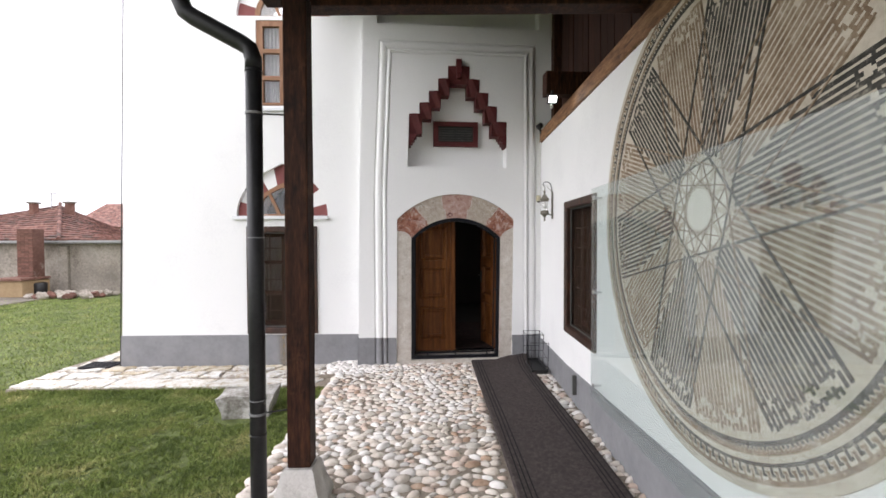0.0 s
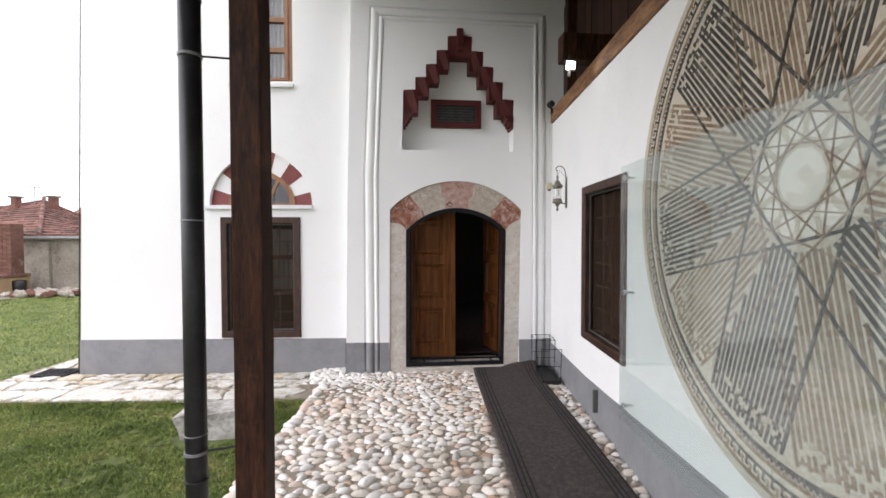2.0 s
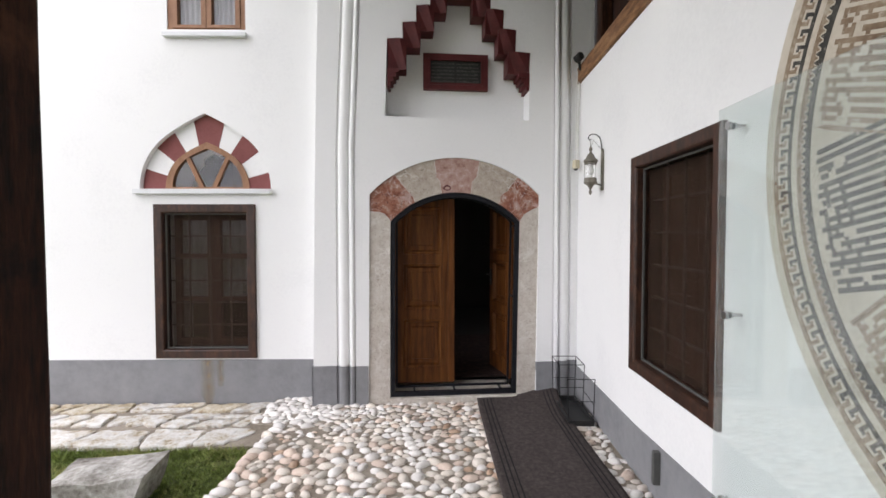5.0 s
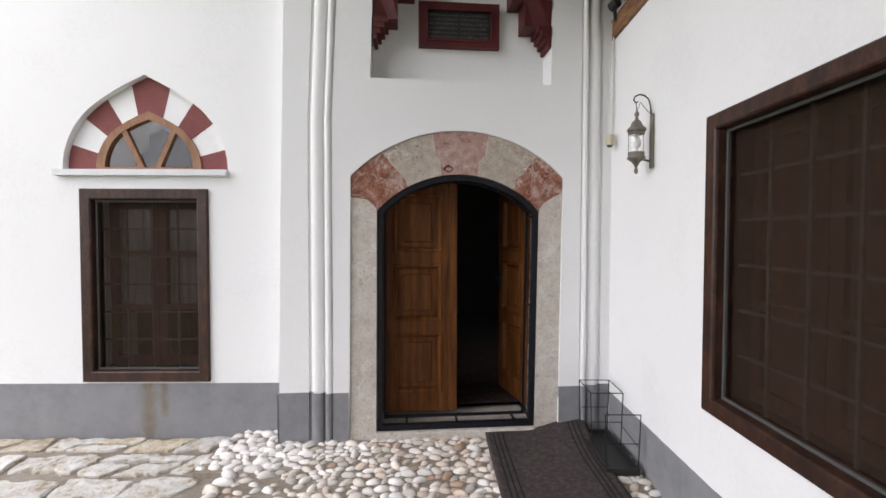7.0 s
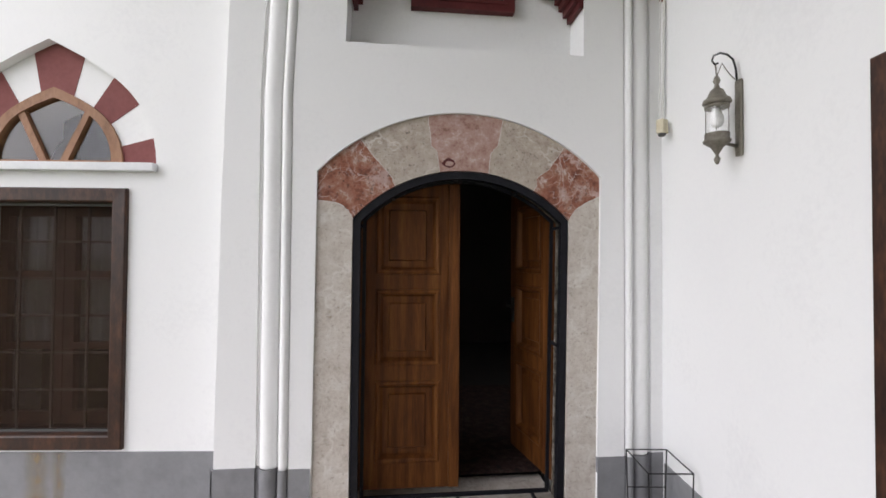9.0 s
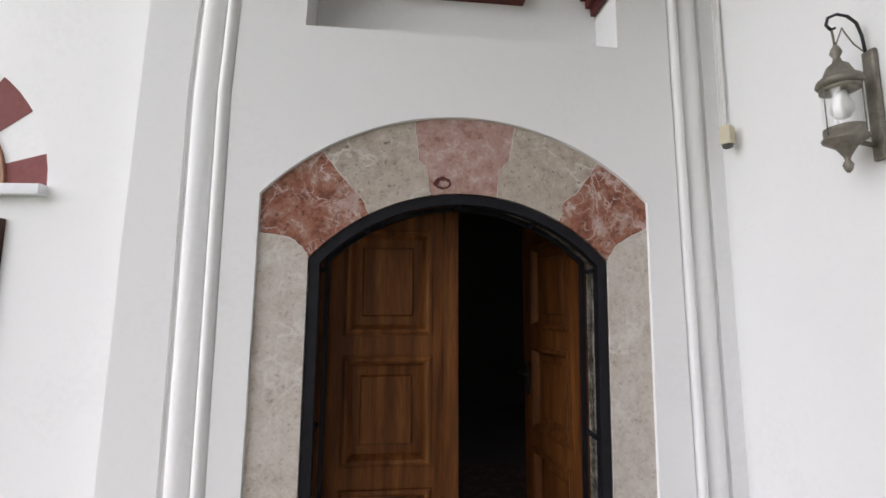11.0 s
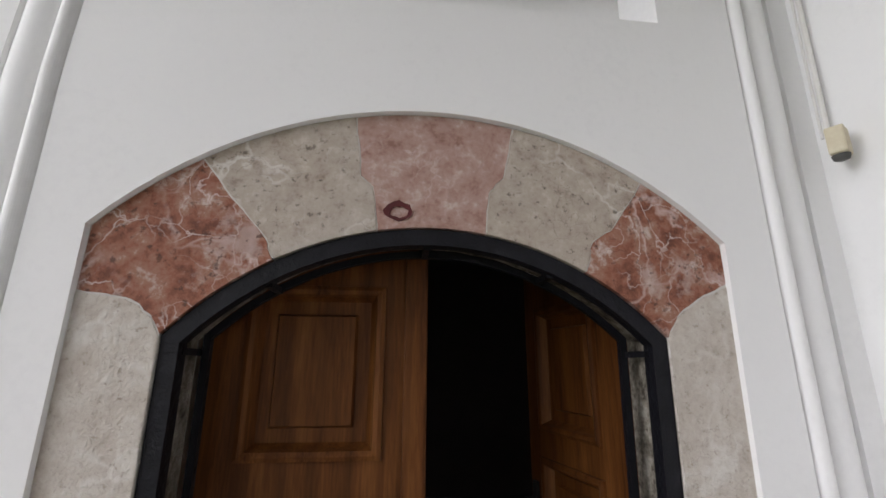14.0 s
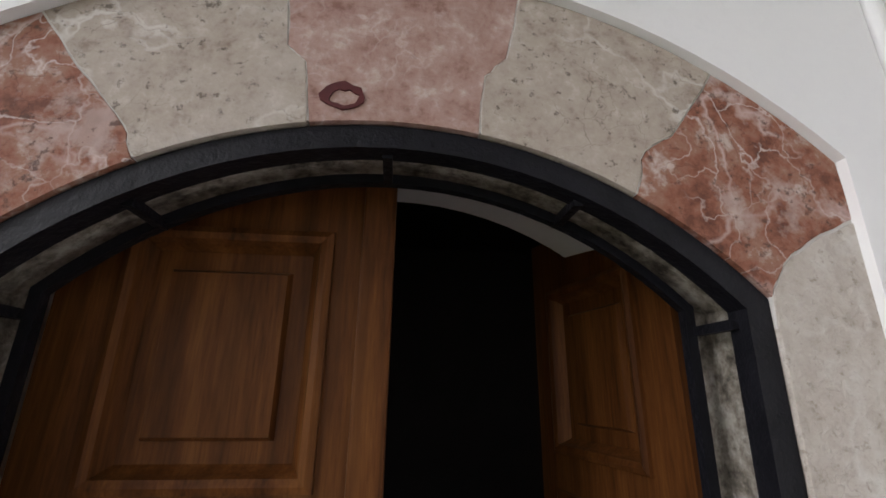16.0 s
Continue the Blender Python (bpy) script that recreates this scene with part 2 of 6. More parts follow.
LAMP_METAL = material("antique_grey_metal", [(0.10, 0.09, 0.07), (0.19, 0.172, 0.14), (0.28, 0.26, 0.22)], 22, 0.5, 70, 0.5, 0.003, metal=0.35)
BULB = material("white_bulb", [(0.60, 0.60, 0.58), (0.68, 0.68, 0.66)], 5, 0.3, 30, 0.0)
IVORY = material("aged_ivory_plastic", [(0.50, 0.44, 0.30), (0.62, 0.57, 0.43)], 15, 0.5, 60, 0.1, 0.001)
CABLE_WHITE = material("white_cable_duct", [(0.64, 0.63, 0.60), (0.74, 0.73, 0.71)], 10, 0.6, 60, 0.1, 0.001)
BLACK_PLASTIC = material("black_plastic", [(0.012, 0.012, 0.012), (0.022, 0.022, 0.022)], 20, 0.4, 60, 0.1, 0.001)
STEEL = material("brushed_steel", [(0.42, 0.42, 0.42), (0.55, 0.55, 0.55)], 30, 0.28, 90, 0.1, 0.001, metal=1.0)
CLEAR = bpy.data.materials.new("thin_clear_glass")
CLEAR.use_nodes = True
cn, cl = CLEAR.node_tree.nodes, CLEAR.node_tree.links
clear_t, clear_g, clear_m = cn.new("ShaderNodeBsdfTransparent"), cn.new("ShaderNodeBsdfGlossy"), cn.new("ShaderNodeMixShader")
clear_g.inputs["Roughness"].default_value = 0.03
clear_m.inputs["Fac"].default_value = 0.10
cl.new(clear_t.outputs[0], clear_m.inputs[1])
cl.new(clear_g.outputs[0], clear_m.inputs[2])
cl.new(clear_m.outputs[0], cn["Material Output"].inputs["Surface"])
PANE_GREEN = bpy.data.materials.new("pale_green_glass")
PANE_GREEN.use_nodes = True
pn, pl_ = PANE_GREEN.node_tree.nodes, PANE_GREEN.node_tree.links
pane_t, pane_g, pane_m, pane_f = pn.new("ShaderNodeBsdfTransparent"), pn.new("ShaderNodeBsdfGlossy"), pn.new("ShaderNodeMixShader"), pn.new("ShaderNodeLayerWeight")
pane_t.inputs["Color"].default_value = (0.955, 0.985, 0.978, 1)
pane_g.inputs["Roughness"].default_value = 0.01
pane_f.inputs["Blend"].default_value = 0.5
pane_p, pane_a = pn.new("ShaderNodeMath"), pn.new("ShaderNodeMath")
pane_p.operation, pane_p.inputs[1].default_value = "POWER", 4.0
pane_a.operation, pane_a.inputs[1].default_value, pane_a.inputs[2].default_value = "MULTIPLY_ADD", 0.5, 0.085
pl_.new(pane_f.outputs["Facing"], pane_p.inputs[0])
pl_.new(pane_p.outputs[0], pane_a.inputs[0])
pl_.new(pane_a.outputs[0], pane_m.inputs["Fac"])
pl_.new(pane_t.outputs[0], pane_m.inputs[1])
pl_.new(pane_g.outputs[0], pane_m.inputs[2])
pane_d, pane_film = pn.new("ShaderNodeBsdfDiffuse"), pn.new("ShaderNodeMixShader")      # a thin film of dust
pane_d.inputs["Color"].default_value = (0.80, 0.83, 0.82, 1)
pane_film.inputs["Fac"].default_value = 0.055
pl_.new(pane_m.outputs[0], pane_film.inputs[1])
pl_.new(pane_d.outputs[0], pane_film.inputs[2])
pl_.new(pane_film.outputs[0], pn["Material Output"].inputs["Surface"])
WINDOW_GLASS = glass("window_glass", (0.93, 0.93, 0.92))
RUG = material("grey_brown_runner", [(0.030, 0.0225, 0.0208), (0.049, 0.038, 0.0352), (0.080, 0.065, 0.060)], 38.0, 0.95, 190, 1.0, 0.006, spread=(0.36, 0.64))
RUG_STRIPE = material("black_runner_stripe", [(0.006, 0.006, 0.006), (0.013, 0.012, 0.012)], 10, 0.95, 130, 0.6, 0.003)
# red pattern scaled down to near black, carrying the hall's lack of light
CARPET = material("shade_toned_red_carpet", [(0.004, 0.002, 0.002), (0.022, 0.006, 0.005), (0.04, 0.027, 0.02)], 16, 0.95, 60, 0.5, 0.003, spread=(0.4, 0.6))
PEBBLE = material("river_pebble", [(0.49, 0.415, 0.34), (0.66, 0.60, 0.53), (0.75, 0.71, 0.65)], 9, 0.62, 60, 0.25, 0.002, per_object=0.2)
PEBBLE_BROWN = material("brown_pebble", [(0.32, 0.20, 0.13), (0.44, 0.31, 0.22), (0.52, 0.40, 0.31)], 9, 0.62, 60, 0.25, 0.002, per_object=0.3)
PEBBLE_PINK = material("pinkish_pebble", [(0.46, 0.34, 0.27), (0.59, 0.48, 0.40), (0.68, 0.59, 0.52)], 9, 0.62, 60, 0.25, 0.002, per_object=0.2)
PEBBLE_GREY = material("grey_pebble", [(0.36, 0.33, 0.29), (0.48, 0.45, 0.40), (0.56, 0.53, 0.49)], 9, 0.62, 60, 0.25, 0.002, per_object=0.2)
PEBBLE_WHITE = material("white_pebble", [(0.64, 0.60, 0.55), (0.75, 0.72, 0.685), (0.80, 0.785, 0.76)], 9, 0.62, 60, 0.2, 0.002, per_object=0.12)
BEDDING = material("sandy_mortar_bedding", [(0.15, 0.122, 0.096), (0.26, 0.222, 0.178), (0.39, 0.35, 0.295)], 3.5, 0.95, 50, 0.9, 0.01)
FLAG = material("pale_flagstone", [(0.30, 0.24, 0.15), (0.56, 0.51, 0.43), (0.62, 0.60, 0.56), (0.70, 0.69, 0.66)], 9, 0.85, 34, 1.0, 0.03, spread=(0.38, 0.58), per_object=0.10)
FLAG_OCHRE = material("ochre_flagstone", [(0.34, 0.26, 0.16), (0.50, 0.43, 0.31), (0.64, 0.60, 0.52)], 8, 0.85, 34, 1.0, 0.028, spread=(0.38, 0.60), per_object=0.12)
ROCK = material("rough_white_block", [(0.13, 0.115, 0.095), (0.33, 0.315, 0.285), (0.56, 0.545, 0.52)], 3.5, 0.9, 24, 1.0, 0.04, spread=(0.36, 0.60))
BASE_STONE = material("tooled_white_stone", [(0.36, 0.34, 0.31), (0.52, 0.50, 0.47), (0.60, 0.585, 0.56)], 6, 0.9, 60, 1.0, 0.012)
SOIL = material("lawn_soil", [(0.048, 0.054, 0.022), (0.112, 0.142, 0.042), (0.190, 0.220, 0.078)], 9.0, 0.95, 90, 1.0, 0.03, spread=(0.34, 0.66))
GRASS = material("grass_blade", [(0.105, 0.150, 0.034), (0.220, 0.280, 0.070), (0.42, 0.40, 0.165)], 2.2, 0.7, 30, 0.0, per_island=0.5, spread=(0.38, 0.64))
CONCRETE = material("damp_concrete", [(0.08, 0.068, 0.055), (0.16, 0.14, 0.115), (0.26, 0.235, 0.20)], 1.2, 0.9, 20, 0.5, 0.01)
RENDER_OLD = material("stained_render", [(0.17, 0.145, 0.12), (0.33, 0.295, 0.25), (0.46, 0.42, 0.365)], 1.6, 0.92, 14, 0.6, 0.02, spread=(0.36, 0.64))
TILE = material("weathered_roof_tile", [(0.040, 0.026, 0.023), (0.15, 0.068, 0.052), (0.27, 0.150, 0.125)], 4.0, 0.85, 11, 0.7, 0.02, per_object=0.35, spread=(0.36, 0.62))
add_patches(TILE, (0.060, 0.052, 0.044), 2.2, 0.52, 0.66, 0.7)
add_patches(RENDER_OLD, (0.10, 0.085, 0.07), 0.8, 0.50, 0.66, 0.7)
BRICK = material("old_red_brick", [(0.09, 0.042, 0.032), (0.165, 0.080, 0.06), (0.24, 0.14, 0.11)], 5, 0.9, 25, 0.6, 0.008, per_object=0.3)
add_patches(BRICK, (0.34, 0.29, 0.25), 3.5, 0.56, 0.70, 0.6)
YELLOW = material("faded_ochre_panel", [(0.25, 0.17, 0.09), (0.36, 0.26, 0.15)], 3, 0.8, 20, 0.3, 0.004)
ANTENNA = material("grey_aerial", [(0.2, 0.2, 0.2), (0.3, 0.3, 0.3)], 5, 0.5, 20, 0.0)
DISC = material("cream_medallion_ground", [(0.41, 0.355, 0.28), (0.54, 0.485, 0.40), (0.61, 0.56, 0.475)], 4, 0.8, 45, 0.4, 0.002, spread=(0.34, 0.66))
PAINT_DARK = material("worn_charcoal_paint", [(0.026, 0.025, 0.023), (0.046, 0.043, 0.038), (0.085, 0.080, 0.070), (0.36, 0.33, 0.275)], 10, 0.8, 60, 0.3, 0.002, spread=(0.38, 0.68))
PAINT_TAN = material("worn_umber_paint", [(0.150, 0.098, 0.060), (0.215, 0.150, 0.098), (0.29, 0.222, 0.155), (0.43, 0.37, 0.29)], 9, 0.8, 60, 0.3, 0.002, spread=(0.34, 0.66))
add_patches(PAINT_DARK, (0.50, 0.455, 0.385), 34.0, 0.60, 0.67, 0.7)
add_patches(PAINT_TAN, (0.56, 0.50, 0.42), 30.0, 0.59, 0.67, 0.65)
PAINT_CREAM = material("pale_cream_paint", [(0.72, 0.69, 0.62), (0.80, 0.78, 0.72)], 6, 0.8, 50, 0.2, 0.002)
SCREEN = bpy.data.materials.new("brown_insect_screen")
SCREEN.use_nodes = True
sn, sl = SCREEN.node_tree.nodes, SCREEN.node_tree.links
sb = sn["Principled BSDF"]
sb.inputs["Base Color"].default_value, sb.inputs["Roughness"].default_value = (0.043, 0.029, 0.021, 1), 0.9
sb.inputs["Specular IOR Level"].default_value = 0.05
see = sn.new("ShaderNodeBsdfTransparent")
weave = sn.new("ShaderNodeTexNoise")
weave.inputs["Scale"].default_value = 3.0
wr = sn.new("ShaderNodeMapRange")
wr.inputs["To Min"].default_value, wr.inputs["To Max"].default_value = 0.50, 0.66
sl.new(weave.outputs["Fac"], wr.inputs["Value"])
both = sn.new("ShaderNodeMixShader")
sl.new(wr.outputs[0], both.inputs["Fac"])
sl.new(sb.outputs[0], both.inputs[1])
sl.new(see.outputs[0], both.inputs[2])
sl.new(both.outputs[0], sn["Material Output"].inputs["Surface"])
FLOOD = lamp_glow("white_led", (1.0, 0.98, 0.95), 14.0)


# ---- building helpers ----
def empty_thing(name, place, label, category, group=""):
    ob = new(name)
    ob.empty_display_size = 0.05
    ob.location = place
    return tagged(ob, label, category, group)


def home(ob):
    """Where a thing or part has its origin in the world."""
    v = Vector((0, 0, 0))
    while ob is not None:
        v += ob.location
        ob = ob.parent
    return v


def finish(name, bm, mat, smooth=False):
    bmesh.ops.recalc_face_normals(bm, faces=bm.faces)
    me = bpy.data.meshes.new(name)
    bm.to_mesh(me)
    bm.free()
    me.materials.append(mat)
    if smooth:
        for p in me.polygons:
            p.use_smooth = True
    return me


def part(name, bm, mat, parent=None, label="", m=None, smooth=False):
    """One mesh object, built in world metres (after m), under a thing or a part, or on its own."""
    if m is not None:
        bm.transform(m)
    if parent is not None:
        bm.transform(Matrix.Translation(-home(parent)))
    ob = new(name, finish(name, bm, mat, smooth))
    ob.parent = parent
    return tagged(ob, label)


def solid(name, bm, mat, label, category, m=None, kind="", smooth=False, group=""):
    """A top-level thing or piece of the setting of one mesh, with its origin at its base."""
    if m is not None:
        bm.transform(m)
    xs = [v.co for v in bm.verts]
    base = Vector((sum(c.x for c in xs) / len(xs), sum(c.y for c in xs) / len(xs), min(c.z for c in xs)))
    bm.transform(Matrix.Translation(-base))
    ob = new(name, finish(name, bm, mat, smooth))
    ob.location = base
    return tagged(ob, label, category, group, kind)


def box(bm, x0, x1, y0, y1, z0, z1, bevel=0.0, seg=2):
    vs = [bm.verts.new((x, y, z)) for z in (z0, z1) for x, y in ((x0, y0), (x1, y0), (x1, y1), (x0, y1))]
    fs = [bm.faces.new([vs[i] for i in f]) for f in
          ((0, 3, 2, 1), (4, 5, 6, 7), (0, 1, 5, 4), (1, 2, 6, 5), (2, 3, 7, 6), (3, 0, 4, 7))]
    if bevel:
        edges = list({e for f in fs for e in f.edges})
        bmesh.ops.bevel(bm, geom=edges, offset=bevel, segments=seg, affect="EDGES", profile=0.6)
    return bm


def boxes(*rows, bevel=0.0):
    bm = bmesh.new()
    for r in rows:
        box(bm, *r, bevel=bevel)
    return bm


def prism(bm, pts, y0, y1, bevel=0.0):
    """A flat outline in x and z, drawn out from y0 to y1."""
    a = [bm.verts.new((x, y0, z)) for x, z in pts]
    b = [bm.verts.new((x, y1, z)) for x, z in pts]
    n = len(pts)
    fs = [bm.faces.new(a), bm.faces.new(b[::-1])]
    fs += [bm.faces.new((a[i], b[i], b[(i + 1) % n], a[(i + 1) % n])) for i in range(n)]
    if bevel:
        bmesh.ops.bevel(bm, geom=list(fs[0].edges), offset=bevel, segments=2, affect="EDGES", profile=0.6)
    return bm


def holed(outer, holes, y0, y1):
    """A wall of that outline in x and z with openings right through it."""
    bm = bmesh.new()
    edges = []
    for loop in (outer, *holes):
        vs = [bm.verts.new((x, y0, z)) for x, z in loop]
        edges += [bm.edges.new((vs[i], vs[(i + 1) % len(vs)])) for i in range(len(vs))]
    bmesh.ops.triangle_fill(bm, use_beauty=True, use_dissolve=False, edges=edges, normal=(0, -1, 0))
    bmesh.ops.dissolve_limit(bm, angle_limit=0.01, verts=bm.verts, edges=bm.edges)
    got = bmesh.ops.extrude_face_region(bm, geom=bm.faces[:])
    bmesh.ops.translate(bm, vec=(0, y1 - y0, 0), verts=[v for v in got["geom"] if isinstance(v, bmesh.types.BMVert)])
    return bm


def lathe(bm, profile, cx=0, cy=0, seg=24):
    """Turned round the z axis: rows of radius and height."""
    rings = [[bm.verts.new((cx + r * math.cos(2 * math.pi * k / seg), cy + r * math.sin(2 * math.pi * k / seg), z))
              for k in range(seg)] for r, z in profile]
    for a, b in zip(rings, rings[1:]):
        for k in range(seg):
            bm.faces.new((a[k], a[(k + 1) % seg], b[(k + 1) % seg], b[k]))
    for ring in (rings[0], rings[-1]):
        bm.faces.new(ring)
    return bm


def tube(bm, path, r, seg=10):
    """A round bar or pipe along a path of points."""
    path = [Vector(p) for p in path]
    rings = []
    side = None
    for i, p in enumerate(path):
        d = (path[min(i + 1, len(path) - 1)] - path[max(i - 1, 0)]).normalized()
        if side is None:
            side = d.orthogonal().normalized()
        side = (side - d * side.dot(d)).normalized()
        up = d.cross(side)
        rings.append([bm.verts.new(p + r * (math.cos(2 * math.pi * k / seg) * side + math.sin(2 * math.pi * k / seg) * up))
                      for k in range(seg)])
    for a, b in zip(rings, rings[1:]):
        for k in range(seg):
            bm.faces.new((a[k], a[(k + 1) % seg], b[(k + 1) % seg], b[k]))
    bm.faces.new(rings[0])
    bm.faces.new(rings[-1])
    return bm


def arc(cx, cz, r, a0, a1, n):
    return [(cx + r * math.cos(radians(a0 + (a1 - a0) * i / n)), cz + r * math.sin(radians(a0 + (a1 - a0) * i / n))) for i in range(n + 1)]


def three_point(p, q, s):
    """The circle through three points in x and z: centre and radius."""
    (ax, ay), (bx, by), (cx, cy) = p, q, s
    d = 2 * (ax * (by - cy) + bx * (cy - ay) + cx * (ay - by))
    ux = ((ax**2 + ay**2) * (by - cy) + (bx**2 + by**2) * (cy - ay) + (cx**2 + cy**2) * (ay - by)) / d
    uz = ((ax**2 + ay**2) * (cx - bx) + (bx**2 + by**2) * (ax - cx) + (cx**2 + cy**2) * (bx - ax)) / d
    return ux, uz, math.hypot(ax - ux, ay - uz)


# local axes of the walls: x along the wall to the right as one faces it, y into the wall, z up
FRONT = 5.73
HOUSE = pose(-1.69, 5.985, 0, 0, 0, -4.25)
SIDE = pose(1.351, FRONT, 0, 0, 0, -95.83)
PORCH = pose(1.351, FRONT, 0, 0, 0, -5.83)   # x to the right, y away from the viewer, along the side wall


def house_u(x):
    return (x + 1.69) / math.cos(radians(4.25))


# ---- ground ----
LAWN_Z, PATH_Z = -0.11, -0.06
bm = bmesh.new()
bmesh.ops.create_grid(bm, x_segments=60, y_segments=60, size=1.0)
for v in bm.verts:
    s = max(abs(v.co.x), abs(v.co.y))
    f = 8 + 1200 * max(0, s - 0.5) ** 3
    v.co = Vector((v.co.x * f * 2 - 3, v.co.y * f * 2 + 3, LAWN_Z - 0.02))
    if s < 0.7:
        v.co.z += 0.03 * noise.noise(v.co * 0.6)
solid("ground", bm, SOIL, "short green lawn with bare soil patches", "ground", kind="structure")

# the cobbled floor of the porch, on a bed of mortar
bm = boxes((-2.66, -0.003, -8.5, -0.02, -0.2, -0.028), (-2.86, -2.661, -0.62, -0.02, -0.2, -0.029))
cobble_bed = solid("pavement", bm, BEDDING, "sandy mortar bed with river pebbles set in rows", "pavement", m=PORCH, kind="structure")

# ---- the portal ----
ARCH_O = three_point((-0.603, 1.903), (0.19, 2.243), (0.969, 1.907))
ARCH_I = three_point((-0.416, 1.655), (0.185, 1.925), (0.790, 1.658))


def arch_points(circle, x0, x1, n):
    cx, cz, r = circle
    a0, a1 = math.degrees(math.acos((x0 - cx) / r)), math.degrees(math.acos((x1 - cx) / r))
    return arc(cx, cz, r, a0, a1, n)


surround = [(-0.618, -0.04)] + arch_points(ARCH_O, -0.603, 0.969, 28) + [(0.942, -0.04)]
NL = [(-0.44, 3.296), (-0.301, 3.296), (-0.301, 3.445), (-0.177, 3.445), (-0.177, 3.600), (-0.052, 3.600),
      (-0.052, 3.765), (0.080, 3.765), (0.080, 3.935), (0.185, 3.935), (0.185, 4.02)]
NR = [(0.265, 4.02), (0.265, 3.935), (0.370, 3.935), (0.370, 3.765), (0.505, 3.765), (0.505, 3.590), (0.625, 3.590),
      (0.625, 3.415), (0.742, 3.415), (0.742, 3.212), (0.873, 3.212)]
niche_outline = [(-0.46, 2.605)] + NL + NR + [(0.868, 2.595)]
LEFT_X, TOP_Z, RIGHT_X = -1.125, 4.47, 1.50
BACK = FRONT + 0.032          # plane of the outer border
KNEE = 2.3
lean = lambda z: 0.042 * max(0.0, z - KNEE)     # the border leans in at its left
ML, MR_, MT = -0.908, 1.283, 4.262          # outer edge of the moulding
field = [(ML + 0.178, -0.1), (ML + 0.178, KNEE), (ML + 0.178 + lean(MT - 0.178), MT - 0.178), (MR_ - 0.178, MT - 0.178), (MR_ - 0.178, -0.1)]
bm = holed(field, [surround, niche_outline], FRONT, FRONT + 0.2)
portal_wall = solid("wall_portal", bm, PLASTER, "white plastered portal wall with moulded border and stepped niche", "wall", kind="structure")
# backing of the niche and of the wall above the door
bm = holed([(-1.12, 2.45), (-1.08, 4.47), (1.49, 4.47), (1.49, 2.45)], [], FRONT + 0.203, FRONT + 0.45)
part("niche_back", bm, PLASTER, portal_wall)
door_hole = [(-0.47, -0.1)] + arch_points((ARCH_I[0], ARCH_I[1], ARCH_I[2] + 0.125), -0.47, 0.83, 20) + [(0.83, -0.1)]
bm = holed([(-1.12, -0.1), (-1.12, 2.449), (1.49, 2.449), (1.49, -0.1)], [door_hole], FRONT + 0.203, FRONT + 0.62)
part("inner_wall", bm, PLASTER, portal_wall)
# the plain band over the portal, with two small blocks
bm = boxes((-1.06, 1.60, FRONT + 0.201, FRONT + 0.45, TOP_Z + 0.001, 5.3))
part("upper_band", bm, PLASTER, portal_wall)
for bx in (-1.035, 1.325):
    part("cornice_block", boxes((bx, bx + 0.19, FRONT + 0.045, FRONT + 0.2, TOP_Z + 0.002, TOP_Z + 0.29), bevel=0.006), PLASTER, portal_wall)


outer = [(LEFT_X, -0.1), (LEFT_X + 0.027, 1.8), (LEFT_X + 0.092, TOP_Z), (RIGHT_X, TOP_Z), (RIGHT_X, -0.1)]
inner_edge = [(ML, -0.099), (ML, KNEE), (ML + lean(MT), MT), (MR_, MT), (MR_, -0.099)]
bm = holed([outer[0], outer[1], outer[2], outer[3], outer[4]] + inner_edge[::-1], [], BACK, FRONT + 0.2)
part("border", bm, PLASTER, portal_wall)


def mould(profile, x0, x1, ztop, zbot):
    """A moulding that climbs, crosses and comes down, with mitred corners: rows of inward offset and depth."""
    bm = bmesh.new()
    rows = []
    for d, y in profile:
        rows.append([bm.verts.new((x, y, z)) for x, z in
                     ((x0 + d, zbot), (x0 + d, KNEE), (x0 + d + lean(ztop - d), ztop - d), (x1 - d, ztop - d), (x1 - d, zbot))])
    for a, b in zip(rows, rows[1:]):
        for i in range(4):
            bm.faces.new((a[i], a[i + 1], b[i + 1], b[i]))
    return bm


def half_round(d0, d1, h, y, n=7):
    return [(d0 + (d1 - d0) * (1 - math.cos(math.pi * i / n)) / 2, y - h * math.sin(math.pi * i / n)) for i in range(n + 1)]


prof = [(0.0, BACK + 0.001), (0.003, BACK + 0.014), (0.020, BACK + 0.014)] + half_round(0.022, 0.112, 0.036, BACK + 0.008, 28) \
    + [(0.118, BACK + 0.002)] + half_round(0.122, 0.172, 0.032, BACK - 0.012, 18) + [(0.175, BACK - 0.024), (0.179, FRONT + 0.003)]
part("moulding", mould(prof, ML, MR_, MT, 0.337), PLASTER, portal_wall)
for xa, sgn in ((ML, 1), (MR_, -1)):
    bm = bmesh.new()
    rows = [[bm.verts.new((xa + sgn * d, y - 0.009, z)) for z in (-0.06, 0.336)] for d, y in prof]
    for a, b in zip(rows, rows[1:]):
        bm.faces.new((a[0], a[1], b[1], b[0]))
    part("moulding_foot", bm, PLINTH, portal_wall)
# painted plinth of the portal
for x0, x1, y in ((LEFT_X - 0.004, ML - 0.002, BACK), (ML + 0.178, -0.621, FRONT), (0.946, MR_ - 0.178, FRONT), (MR_ + 0.002, 1.36, BACK)):
    part("plinth", boxes((x0, x1, y - 0.006, y + 0.05, -0.1, 0.335)), PLINTH, portal_wall)
part("plinth", boxes((LEFT_X - 0.006, LEFT_X + 0.002, BACK - 0.006, FRONT + 0.3, -0.1, 0.325)), PLINTH, portal_wall)

